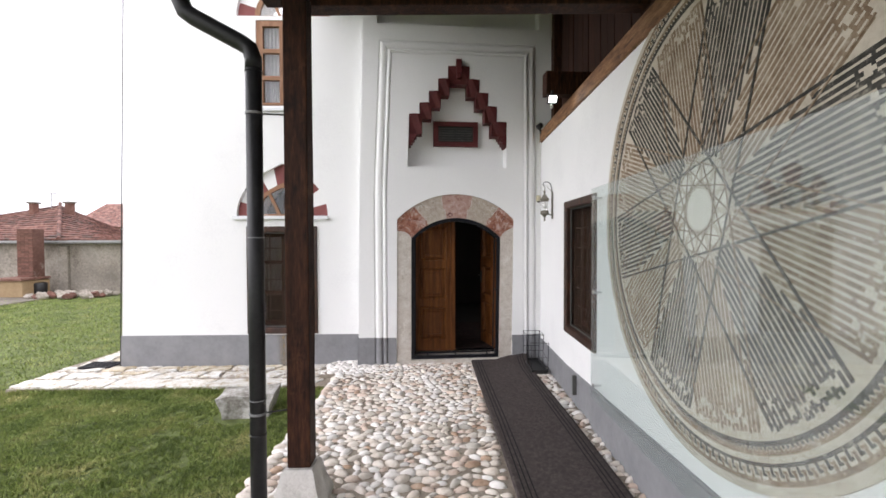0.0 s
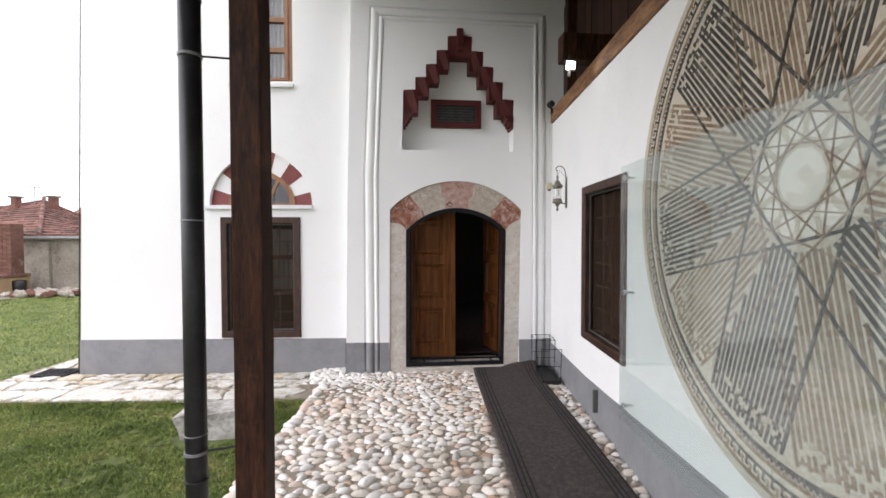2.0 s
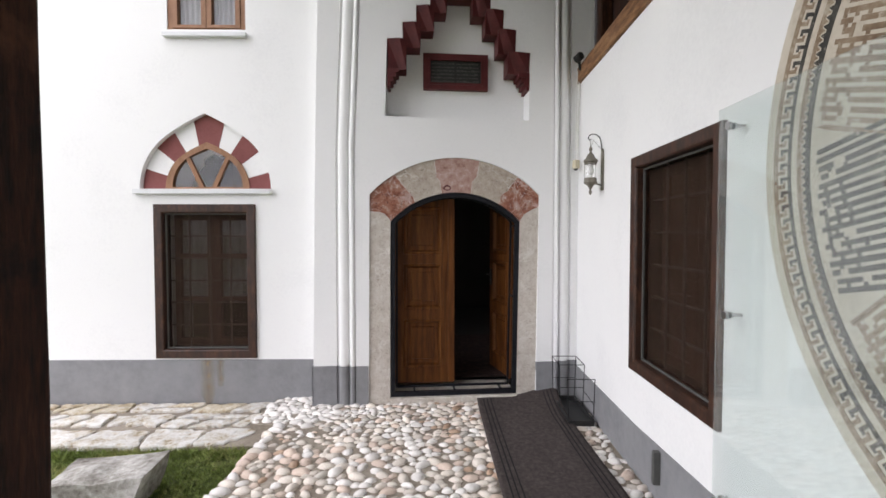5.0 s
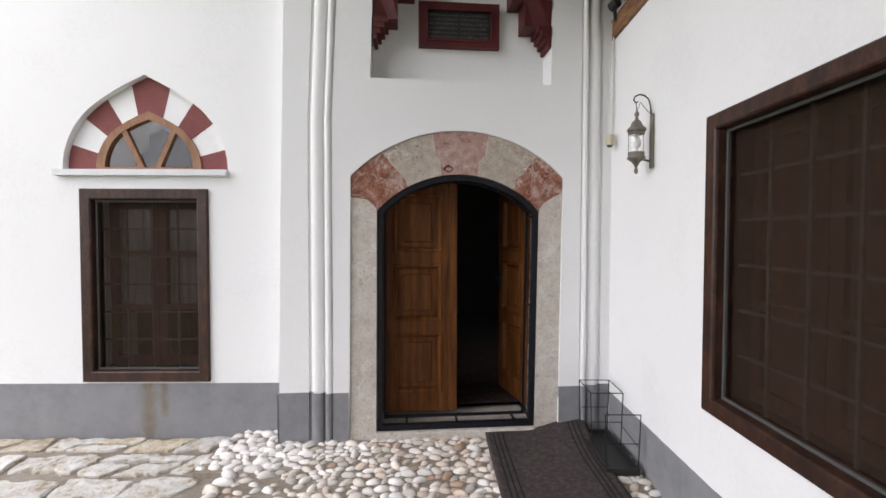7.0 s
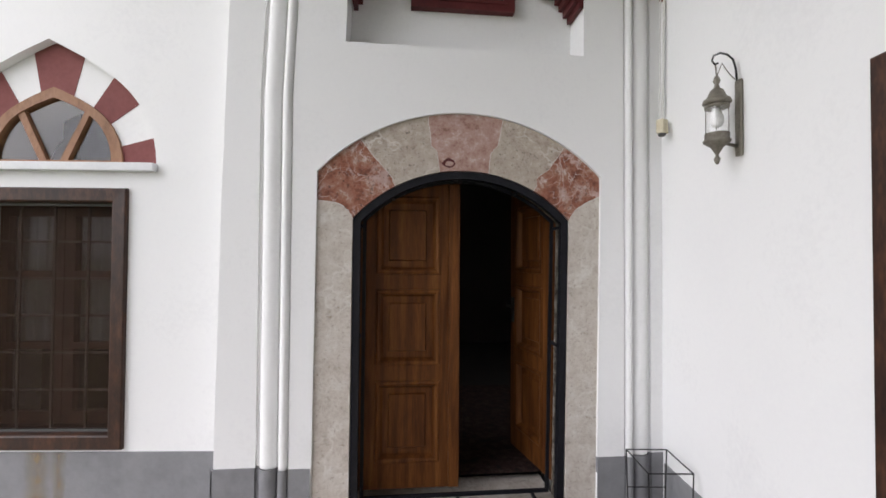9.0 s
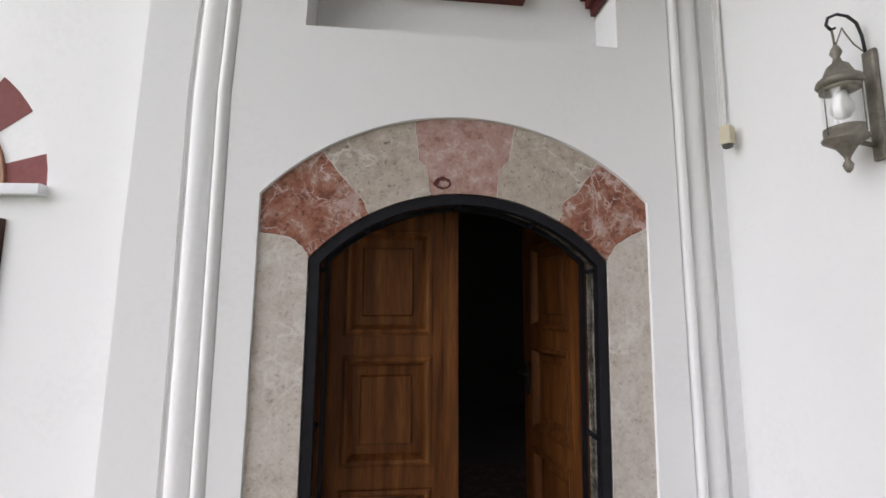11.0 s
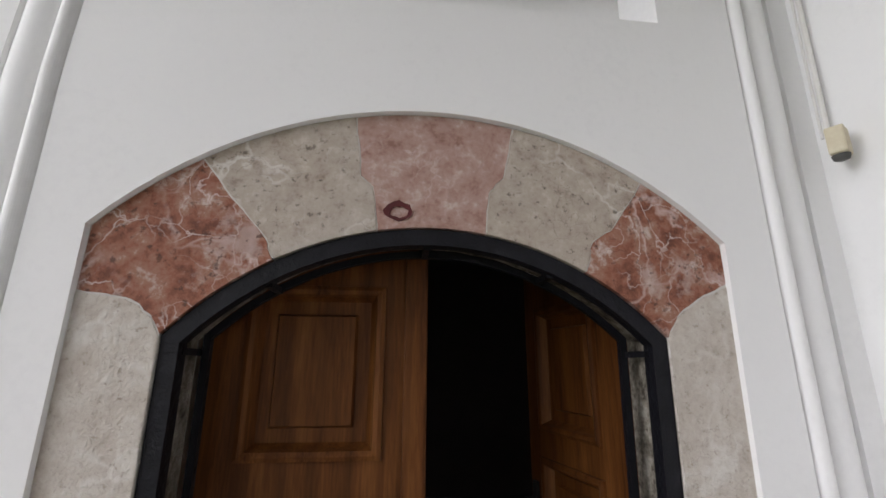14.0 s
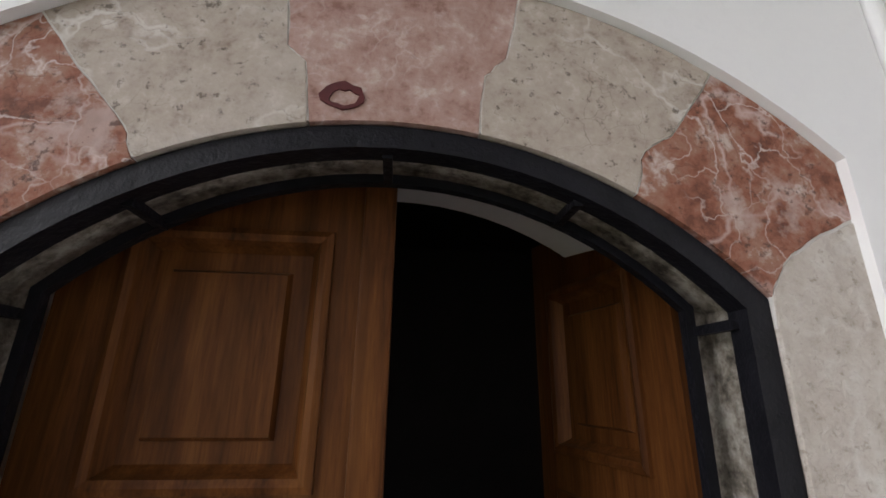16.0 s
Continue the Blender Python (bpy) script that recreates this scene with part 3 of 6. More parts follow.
# ---- stone surround of the door ----
STONE = FRONT + 0.018
door_surround = empty_thing("door_surround", (0.18, STONE + 0.1, -0.04), "carved stone door surround with alternating red and grey voussoirs", "door surround")


def jitter_edge(p, q, n, amount, seed):
    rnd = random.Random(seed)
    out = []
    for i in range(n + 1):
        f = i / n
        k = 0 if i in (0, n) else amount
        out.append((p[0] + (q[0] - p[0]) * f + rnd.uniform(-k, k), p[1] + (q[1] - p[1]) * f + rnd.uniform(-k, k)))
    return out


def on_arch(circle, x):
    cx, cz, r = circle
    return (x, cz + math.sqrt(r * r - (x - cx) ** 2))


def rough_line(pts, amount, seed):
    """A joint from the outer to the inner arch, broken and a little uneven."""
    out = []
    for k, (p, q) in enumerate(zip(pts, pts[1:])):
        out += jitter_edge(p, q, 4, amount, seed + 31 * k)[:-1]
    return out + [pts[-1]]


bends = [[(-0.607, 1.752), (-0.50, 1.738), (-0.44, 1.70), (-0.416, 1.655)],
         [on_arch(ARCH_O, -0.378), (-0.30, 1.985), (-0.21, 1.885), on_arch(ARCH_I, -0.188)],
         [on_arch(ARCH_O, -0.012), (0.004, 2.06), (0.040, 2.03), on_arch(ARCH_I, 0.053)],
         [on_arch(ARCH_O, 0.410), (0.380, 2.07), (0.338, 2.03), on_arch(ARCH_I, 0.329)],
         [on_arch(ARCH_O, 0.762), (0.665, 1.935), (0.612, 1.905), on_arch(ARCH_I, 0.586)],
         [(0.974, 1.800), (0.90, 1.770), (0.82, 1.715), (0.790, 1.658)]]
ends = [(b[0], b[-1]) for b in bends]
stones = [RED_STONE, GREY_STONE, PINK_STONE, GREY_STONE, RED_STONE]
stone_labels = ["red breccia voussoir with white veins", "grey marble voussoir", "pink marble keystone with a chipped fossil mark",
                "grey marble voussoir", "dark red breccia voussoir with white veins"]
seams = [rough_line(b, 0.0045, 40 + k) for k, b in enumerate(bends)]
for k in range(5):
    a, b = seams[k], seams[k + 1]
    xo0, xo1 = max(ends[k][0][0], -0.603), min(ends[k + 1][0][0], 0.969)
    outer = arch_points(ARCH_O, xo0, xo1, 8)
    inner = arch_points(ARCH_I, ends[k + 1][1][0], ends[k][1][0], 8)
    ring = [a[0]] + (outer if k in (0,) else outer[1:]) + (b[:-1] if k == 4 else b[1:-1]) + inner + a[-2:0:-1]
    g = 0.0045
    cxm = sum(p[0] for p in ring) / len(ring)
    czm = sum(p[1] for p in ring) / len(ring)
    ring = [(x + (cxm - x) * g * 2.6, z + (czm - z) * g * 2.6) for x, z in ring]
    bm = prism(bmesh.new(), ring, STONE - 0.001 * (k % 2), STONE + 0.2, bevel=0.002)
    part("voussoir", bm, stones[k], door_surround, stone_labels[k])
# joints behind the stones
ring = [(-0.607, 1.70)] + arch_points(ARCH_O, -0.603, 0.969, 24) + [(0.972, 1.72), (0.788, 1.61)] + arch_points((ARCH_I[0], ARCH_I[1], ARCH_I[2] + 0.005), 0.79, -0.416, 24)
part("joint", prism(bmesh.new(), ring + [(-0.417, 1.61)], STONE + 0.0012, STONE + 0.19), JOINT, door_surround)
lj = [(-0.622, -0.04)] + jitter_edge((-0.615, 0.0), (-0.607, 1.748), 14, 0.003, 7) + [(x, z - 0.005) for x, z in seams[0][1:]] + [(-0.424, -0.04)]
rj = [(0.787, -0.04)] + jitter_edge((0.765, 0.0), (0.79, 1.652), 4, 0.0, 3)[1:] + [(x, z - 0.005) for x, z in seams[5][-2::-1]] + [(0.945, -0.04)]
rj[0] = (0.765, -0.04)
part("jamb_stone", prism(bmesh.new(), lj, STONE - 0.001, STONE + 0.2, bevel=0.0025), JAMB, door_surround, "pitted pale limestone jamb")
part("jamb_stone", prism(bmesh.new(), rj, STONE - 0.001, STONE + 0.2, bevel=0.0025), JAMB, door_surround, "pitted pale limestone jamb")
part("threshold", boxes((-0.424, 0.765, STONE - 0.03, STONE + 0.45, -0.06, 0.028), bevel=0.01), JAMB, door_surround, "worn grey stone threshold")
# rough mortar on the underside of the arch and on the inner faces of the jambs, its dark tones also standing for their
# shade
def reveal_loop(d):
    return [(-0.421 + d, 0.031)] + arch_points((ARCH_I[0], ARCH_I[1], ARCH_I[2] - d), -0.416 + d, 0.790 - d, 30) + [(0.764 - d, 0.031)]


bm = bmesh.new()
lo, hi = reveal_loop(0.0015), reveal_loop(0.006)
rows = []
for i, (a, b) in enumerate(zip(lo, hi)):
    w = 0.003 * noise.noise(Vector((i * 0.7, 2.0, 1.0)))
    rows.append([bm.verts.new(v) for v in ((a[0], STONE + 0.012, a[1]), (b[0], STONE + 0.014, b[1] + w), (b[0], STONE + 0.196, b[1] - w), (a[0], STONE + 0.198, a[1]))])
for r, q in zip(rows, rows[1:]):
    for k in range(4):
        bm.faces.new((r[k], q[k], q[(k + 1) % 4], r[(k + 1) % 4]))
part("soffit_mortar", bm, MORTAR, door_surround, "rough pale mortar under the arch, darkened for the shade there")
# chipped fossil mark on the keystone
bm = bmesh.new()
rnd = random.Random(4)
ringo, ringi = [], []
for k in range(16):
    a = 2 * math.pi * k / 16
    ringo.append((0.106 + 0.036 * math.cos(a) * rnd.uniform(0.85, 1.15), 1.967 + 0.026 * math.sin(a) * rnd.uniform(0.85, 1.15)))
    ringi.append((0.107 + 0.023 * math.cos(a) * rnd.uniform(0.8, 1.15), 1.963 + 0.015 * math.sin(a) * rnd.uniform(0.8, 1.2)))
part("fossil_mark", holed(ringo, [ringi], STONE - 0.003, STONE + 0.01), NICHE_RED, door_surround, "dark red shell-shaped hollow")

# ---- iron frame in the doorway ----
iron_frame = empty_thing("iron_door_frame", (0.18, STONE, 0.02), "black painted iron frame standing in the stone doorway", "door frame")


def frame_band(width, inset, y0, y1, name, rise=0.0):
    ax, az, ar = ARCH_I
    def loop(d):
        xl, xr = -0.416 + d, 0.790 - d
        pts = [(-0.421 + d, 0.030 + d)]
        pts += arch_points((ax, az, ar - d + rise), xl, xr, 24)
        return pts + [(0.764 - d, 0.030 + d)]
    part(name, holed(loop(inset), [loop(inset + width)], y0, y1), IRON, iron_frame)


frame_band(0.040, 0.002, STONE + 0.008, STONE + 0.05, "outer_bar")
frame_band(0.018, 0.046, STONE + 0.125, STONE + 0.145, "inner_bar", 0.017)
for x, z in ((-0.20, 1.80), (0.18, 1.885), (0.50, 1.83), (-0.38, 1.62), (0.745, 1.62), (-0.385, 1.0), (0.735, 0.95), (-0.2, 0.07), (0.18, 0.07), (0.62, 0.07)):
    ax, az, ar = ARCH_I
    if 1.7 < z:
        z = on_arch((ax, az, ar - 0.041), x)[1]
    part("spacer", boxes((x - 0.008, x + 0.008, STONE + 0.03, STONE + 0.14, z - 0.008, z + 0.008)), IRON, iron_frame)

# ---- door leaves ----
LEAF_Y = FRONT + 0.243


def leaf(width):
    """A panelled oak leaf in its own axes: x from the hinge, y into the house, z up. Arched top."""
    ax, az, ar = ARCH_I
    holder = {}
    x_at = lambda w: (-0.405 + w)
    top = lambda w: on_arch((ax, az, ar), min(max(x_at(w), -0.40), 0.77))[1] + 0.06
    n = 10
    outline = [(0, 0.085)] + [(width * i / n, top(width * i / n)) for i in range(n + 1)] + [(width, 0.085)]
    slots = [(0.125, 0.465, 0.255, 0.695), (0.125, 0.465, 0.825, 1.235), (0.125, 0.465, 1.365, 1.790)]
    holes = []
    for x0, x1, z0, z1 in slots:
        holes.append([(x0, z0), (x0, z1), (x1, z1), (x1, z0)])
    holder["leaf_frame"] = [holed(outline, holes, 0, 0.05)]
    holder["panel"] = []
    holder["panel_moulding"] = []
    for h in holes:
        (x0, z0), (_, zl), (x1, z1), _ = h
        bm = bmesh.new()
        # raised field with sloping borders
        a = [(x0 - .01, z0 - .01), (x0 - .01, zl + .01), (x1 + .01, z1 + .01), (x1 + .01, z0 - .01)]
        b = [(x0 + 0.055, z0 + 0.06), (x0 + 0.055, zl - 0.06), (x1 - 0.06, z1 - 0.06), (x1 - 0.06, z0 + 0.06)]
        c = [(x0 + 0.062, z0 + 0.067), (x0 + 0.062, zl - 0.067), (x1 - 0.067, z1 - 0.067), (x1 - 0.067, z0 + 0.067)]
        va = [bm.verts.new((x, 0.024, z)) for x, z in a]
        vb = [bm.verts.new((x, 0.026, z)) for x, z in b]
        vc = [bm.verts.new((x, 0.012, z)) for x, z in c]
        vd = [bm.verts.new((x, 0.04, z)) for x, z in a]
        for r, s in ((va, vb), (vb, vc), (vd, va)):
            for i in range(4):
                bm.faces.new((r[i], r[(i + 1) % 4], s[(i + 1) % 4], s[i]))
        bm.faces.new(vc)
        bm.faces.new(vd)
        holder["panel"].append(bm)
        bm = bmesh.new()
        o = [(x0 - 0.004, z0 - 0.004), (x0 - 0.004, zl + 0.004), (x1 + 0.004, z1 + 0.004), (x1 + 0.004, z0 - 0.004)]
        rows = []
        for d, y in ((-0.016, 0.001), (-0.014, -0.010), (-0.002, -0.015), (0.010, -0.010), (0.016, 0.004), (0.028, 0.0235)):
            rows.append([bm.verts.new((x + (d if i in (0, 1) else -d), y, z + (d if i in (0, 3) else -d))) for i, (x, z) in enumerate(o)])
        for r, s in zip(rows, rows[1:]):
            for i in range(4):
                bm.faces.new((r[i], r[(i + 1) % 4], s[(i + 1) % 4], s[i]))
        holder["panel_moulding"].append(bm)
    return holder


def door_leaf(m, label, cover):
    base = m @ Vector((0, 0, 0.085))
    ob = empty_thing("door_leaf", base, label, "door", "door leaves")
    made = leaf(0.575)
    part("leaf_frame", made["leaf_frame"][0], DOOR_WOOD, ob, m=m)
    for field, rim in zip(made["panel"], made["panel_moulding"]):
        panel = part("panel", field, DOOR_WOOD, ob, m=m)
        part("panel_moulding", rim, DOOR_WOOD, panel, m=m)
    if cover:
        bm = boxes((0.538, 0.602, -0.022, -0.001, 0.09, 1.915), bevel=0.006)
        part("cover_strip", bm, DOOR_WOOD, ob, "rounded oak strip over the meeting edge", m=m)
    return ob


left_leaf = door_leaf(pose(-0.405, LEAF_Y, 0), "closed varnished oak door leaf with three raised panels", True)
right_m = pose(0.772, LEAF_Y + 0.01, 0, 0, 0, -79) @ Matrix.Diagonal((-1, 1, 1, 1))
right_leaf = door_leaf(right_m, "open varnished oak door leaf swung into the house", False)
for bm, mat, nm, lb in ((boxes((0.515, 0.55, -0.012, 0, 0.98, 1.16), bevel=0.004), BLACK_PLASTIC, "lock_plate", "black lock plate"),
                        (tube(bmesh.new(), [(0.535, -0.005, 1.10), (0.535, -0.05, 1.10), (0.45, -0.055, 1.10)], 0.008), BLACK_PLASTIC, "handle", "black lever handle")):
    part(nm, bm, mat, right_leaf, lb, m=right_m)

# ---- room behind the door, its darkness put into the colour ----
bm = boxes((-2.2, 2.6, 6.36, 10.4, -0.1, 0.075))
solid("floor", bm, ROOM_SHADE, "entrance hall floor coloured near black for the unlit room", "floor", kind="structure")
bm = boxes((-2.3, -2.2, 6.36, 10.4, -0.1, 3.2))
solid("wall_hall_west", bm, ROOM_SHADE, "hall wall coloured near black for the unlit room", "wall", kind="structure")
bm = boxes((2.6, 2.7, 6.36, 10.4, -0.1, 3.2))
solid("wall_hall_east", bm, ROOM_SHADE, "hall wall coloured near black for the unlit room", "wall", kind="structure")
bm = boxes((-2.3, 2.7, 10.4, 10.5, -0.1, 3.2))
solid("wall_hall_north", bm, ROOM_SHADE, "hall wall coloured near black for the unlit room", "wall", kind="structure")
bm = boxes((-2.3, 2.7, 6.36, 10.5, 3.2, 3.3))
solid("ceiling", bm, ROOM_SHADE, "hall ceiling coloured near black for the unlit room", "ceiling", kind="structure")
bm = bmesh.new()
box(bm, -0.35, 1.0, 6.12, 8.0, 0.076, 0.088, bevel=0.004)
solid("carpet", bm, CARPET, "red patterned carpet lying inside the doorway, darkened for the unlit hall", "carpet")

# ---- the house wall beside the portal ----
def pointed(cx, base, w, h, n=12):
    """A slightly pointed arch from the left foot over the top to the right foot."""
    k = n // 2
    right = arc(cx, base, w, 0, 42, k)
    ax, az = right[-1]
    bx, bz = ax - 0.30 * w * math.sin(radians(42)), az + 0.30 * w * math.cos(radians(42))
    for i in range(1, n - k + 1):
        f = i / (n - k)
        right.append(((1 - f) ** 2 * ax + 2 * f * (1 - f) * bx + f * f * cx, (1 - f) ** 2 * az + 2 * f * (1 - f) * bz + f * f * (base + h)))
    left = [(2 * cx - x, z) for x, z in right]
    return left + right[::-1][1:]


U = house_u
LW_C, LW_BASE = U(-2.148), 1.966
UW_C, UW_BASE = U(-2.105), 4.635
low_window = [(U(-2.62), 0.375), (U(-2.62), 1.817), (U(-1.689), 1.817), (U(-1.689), 0.375)]
up_window = [(U(-2.475), 3.44), (U(-2.475), 4.58), (U(-1.755), 4.58), (U(-1.755), 3.44)]
HL = U(-4.318)
house_outline = [(HL, -0.15), (HL + 0.026 * 7.2, 7.2), (0.95, 7.2), (0.62, -0.15)]
bm = holed(house_outline, [low_window, up_window, pointed(LW_C, LW_BASE, 0.612, 0.705), pointed(UW_C, UW_BASE, 0.625, 0.69)], 0, 0.10)
house_wall = solid("wall_house", bm, PLASTER, "tall white plastered house wall with grey plinth", "wall", m=HOUSE, kind="structure")
# deeper part of the wall, with the window recesses only
holes = [[(U(-2.53), 0.44), (U(-2.53), 1.74), (U(-1.755), 1.74), (U(-1.755), 0.44)], [(x, z) for x, z in up_window],
         pointed(LW_C, LW_BASE, 0.375, 0.42), pointed(UW_C, UW_BASE, 0.375, 0.42)]
bm = holed([(HL, -0.15), (HL + 0.026 * 7.2, 7.2), (0.95, 7.2), (0.62, -0.15)], holes, 0.102, 0.45)
part("wall_core", bm, PLASTER, house_wall, m=HOUSE)
bm = bmesh.new()
box(bm, HL - 0.0, HL + 0.3, 0.452, 9.0, -0.15, 7.2)
part("gable_wall", bm, PLASTER, house_wall, m=HOUSE)
for z0, z1 in ((-0.15, 0.352),):
    part("plinth", boxes((HL - 0.006, U(-1.118), -0.006, 0.03, z0, z1)), PLINTH, house_wall, "grey painted plinth with an ochre rust streak", m=HOUSE)
    part("plinth", boxes((HL - 0.006, HL + 0.01, 0.031, 9.0, z0, z1)), PLINTH, house_wall, m=HOUSE)
# rust streaks under the window
rnd = random.Random(2)
RUST = material("ochre_rust_stain", [(0.26, 0.20, 0.12), (0.33, 0.25, 0.15), (0.24, 0.225, 0.21)], 6, 0.8, 40, 0.3, 0.003, spread=(0.35, 0.6))
rn, rl = RUST.node_tree.nodes, RUST.node_tree.links
rt, rsep, rno = rn.new("ShaderNodeTexCoord"), rn.new("ShaderNodeSeparateXYZ"), rn.new("ShaderNodeTexNoise")
rno.inputs["Scale"].default_value = 14.0
rl.new(rt.outputs["Generated"], rsep.inputs[0])
rl.new(rt.outputs["Object"], rno.inputs["Vector"])
ping = rn.new("ShaderNodeMath")
ping.operation, ping.inputs[1].default_value = "PINGPONG", 0.5
rl.new(rsep.outputs["X"], ping.inputs[0])
rmul = rn.new("ShaderNodeMath")
rmul.operation = "MULTIPLY"
rl.new(ping.outputs[0], rmul.inputs[0])
rl.new(rno.outputs["Fac"], rmul.inputs[1])
rmap = rn.new("ShaderNodeMapRange")
rmap.inputs["From Min"].default_value, rmap.inputs["From Max"].default_value = 0.03, 0.30
rmap.inputs["To Max"].default_value = 0.65
rl.new(rmul.outputs[0], rmap.inputs["Value"])
rl.new(rmap.outputs[0], rn["Principled BSDF"].inputs["Alpha"])
for x0, w, z0 in ((U(-2.145), 0.17, -0.07), (U(-2.03), 0.10, 0.10)):
    pts = [(x0 - w / 2, 0.352), (x0 - w / 2 - 0.006, 0.2), (x0 - w / 2 + 0.008, z0 + 0.10), (x0 - 0.022, z0), (x0 + 0.028, z0), (x0 + w / 2 - 0.008, z0 + 0.14), (x0 + w / 2, 0.352)]
    part("rust_streak", prism(bmesh.new(), pts[::-1], -0.0075, 0.0), RUST, house_wall, m=HOUSE)
# thin conductor down the corner of the house
bm = tube(bmesh.new(), [(HL - 0.012 + 0.026 * z, -0.004, z) for z in (-0.06, 0.3, 1.5, 3.0, 5.0, 7.1)], 0.007, 8)
solid("lightning_conductor", bm, PIPE, "thin dark conductor wire down the house corner", "wire", m=HOUSE, smooth=True)
# near-black blocks stand in for the unlit rooms behind the panes
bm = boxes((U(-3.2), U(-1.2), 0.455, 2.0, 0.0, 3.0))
solid("wall_room_low", bm, ROOM_SHADE, "near-black block standing for the unlit room behind the lower windows", "wall", m=HOUSE @ pose(0, 0.35, 0), kind="structure")


def grid_window(m, x0, x1, z0, z1, bar_cols, bar_rows, label, name="window_1", glazed=True, w=0.070):
    """A dark framed window: outer frame, metal strip, pane, iron grid and casements behind it."""
    base = m @ Vector(((x0 + x1) / 2, 0, z0))
    ob = empty_thing(name, base, label, "window")
    ob["kind"] = "structure"
    P = lambda nm, bm, mat, lb="": part(nm, bm, mat, ob, lb, m=m)
    # mitred outer frame, sloping inwards
    for side in range(4):
        bm = bmesh.new()
        rows = []
        for d, y in ((0.0, 0.004), (0.0, -0.022), (0.006, -0.028), (w - 0.012, -0.025), (w - 0.004, -0.020), (w, -0.010), (w, 0.06)):
            c = [(x0 + d, z0 + d), (x0 + d, z1 - d), (x1 - d, z1 - d), (x1 - d, z0 + d)]
            a, b = c[side], c[(side + 1) % 4]
            rows.append((bm.verts.new((a[0], y, a[1])), bm.verts.new((b[0], y, b[1]))))
        for r, s in zip(rows, rows[1:]):
            bm.faces.new((r[0], r[1], s[1], s[0]))
        P("window_frame", bm, WINDOW_WOOD)
    a0, a1, b0, b1 = x0 + w + 0.002, x1 - w - 0.002, z0 + w + 0.002, z1 - w - 0.002
    P("metal_strip", holed([(a0, b0), (a0, b1), (a1, b1), (a1, b0)], [[(a0 + 0.013, b0 + 0.013), (a0 + 0.013, b1 - 0.013), (a1 - 0.013, b1 - 0.013), (a1 - 0.013, b0 + 0.013)]], 0.024, 0.036), GASKET, "grey-green metal strip round the pane")
    P("lining", holed([(x0 + 0.003, z0 + 0.003), (x0 + 0.003, z1 - 0.003), (x1 - 0.003, z1 - 0.003), (x1 - 0.003, z0 + 0.003)], [[(a0, b0), (a0, b1), (a1, b1), (a1, b0)]], 0.0615, 0.28), WINDOW_WOOD)
    P("fly_screen", boxes((a0 + 0.012, a1 - 0.012, 0.0605, 0.062, b0 + 0.012, b1 - 0.012)), SCREEN, "fine brown insect screen")
    for i in range(bar_cols):
        x = a0 + (a1 - a0) * (i + 1) / (bar_cols + 1)
        P("iron_bar", boxes((x - 0.006, x + 0.006, 0.075, 0.087, b0, b1)), BAR)
    for i in range(bar_rows):
        z = b0 + (b1 - b0) * (i + 1) / (bar_rows + 1)
        P("iron_bar", boxes((a0, a1, 0.089, 0.101, z - 0.006, z + 0.006)), BAR)
    mid = (a0 + a1) / 2
    for x, y in ((a0, mid - 0.002), (mid + 0.002, a1)):
        cas = P("casement", holed([(x, b0), (x, b1), (y, b1), (y, b0)],
                            [[(x + 0.06, b0 + 0.07), (x + 0.06, b0 + (b1 - b0) * f0), (y - 0.06, b0 + (b1 - b0) * f0), (y - 0.06, b0 + 0.07)] if f0 < 0.5 else
                             [(x + 0.06, b0 + (b1 - b0) * 0.37), (x + 0.06, b0 + (b1 - b0) * f0), (y - 0.06, b0 + (b1 - b0) * f0), (y - 0.06, b0 + (b1 - b0) * 0.37)] if f0 < 0.8 else
                             [(x + 0.06, b0 + (b1 - b0) * 0.70), (x + 0.06, b1 - 0.06), (y - 0.06, b1 - 0.06), (y - 0.06, b0 + (b1 - b0) * 0.70)] for f0 in (0.34, 0.67, 0.97)], 0.15, 0.20), CASEMENT, "reddish brown casement behind the grid")
        if glazed:
            part("pane", boxes((x + 0.05, y - 0.05, 0.174, 0.178, b0 + 0.06, b1 - 0.05)), WINDOW_GLASS, cas, m=m).visible_shadow = False
            bm = bmesh.new()
            rows = [[bm.verts.new((x + (y - x) * i / 30, 0.235 + 0.014 * math.sin(i * 1.3) + 0.004 * math.sin(i * 0.37), z)) for z in (b0 + 0.33 * (b1 - b0), b1)] for i in range(31)]
            for r, q in zip(rows, rows[1:]):
                bm.faces.new((r[0], q[0], q[1], r[1]))
            part("curtain", bm, CURTAIN, ob, "pale half curtain behind the panes", m=m, smooth=True)
        else:
            # no panes here: an added board keeps the opening dull, without sky reflections
            part("added_backing", boxes((x + 0.05, y - 0.05, 0.174, 0.19, b0 + 0.06, b1 - 0.05)), CASEMENT, cas, m=m)
    return ob


grid_window(HOUSE, U(-2.625), U(-1.684), 0.37, 1.822, 3, 5, "dark brown framed window with an iron grid behind the pane", w=0.082)


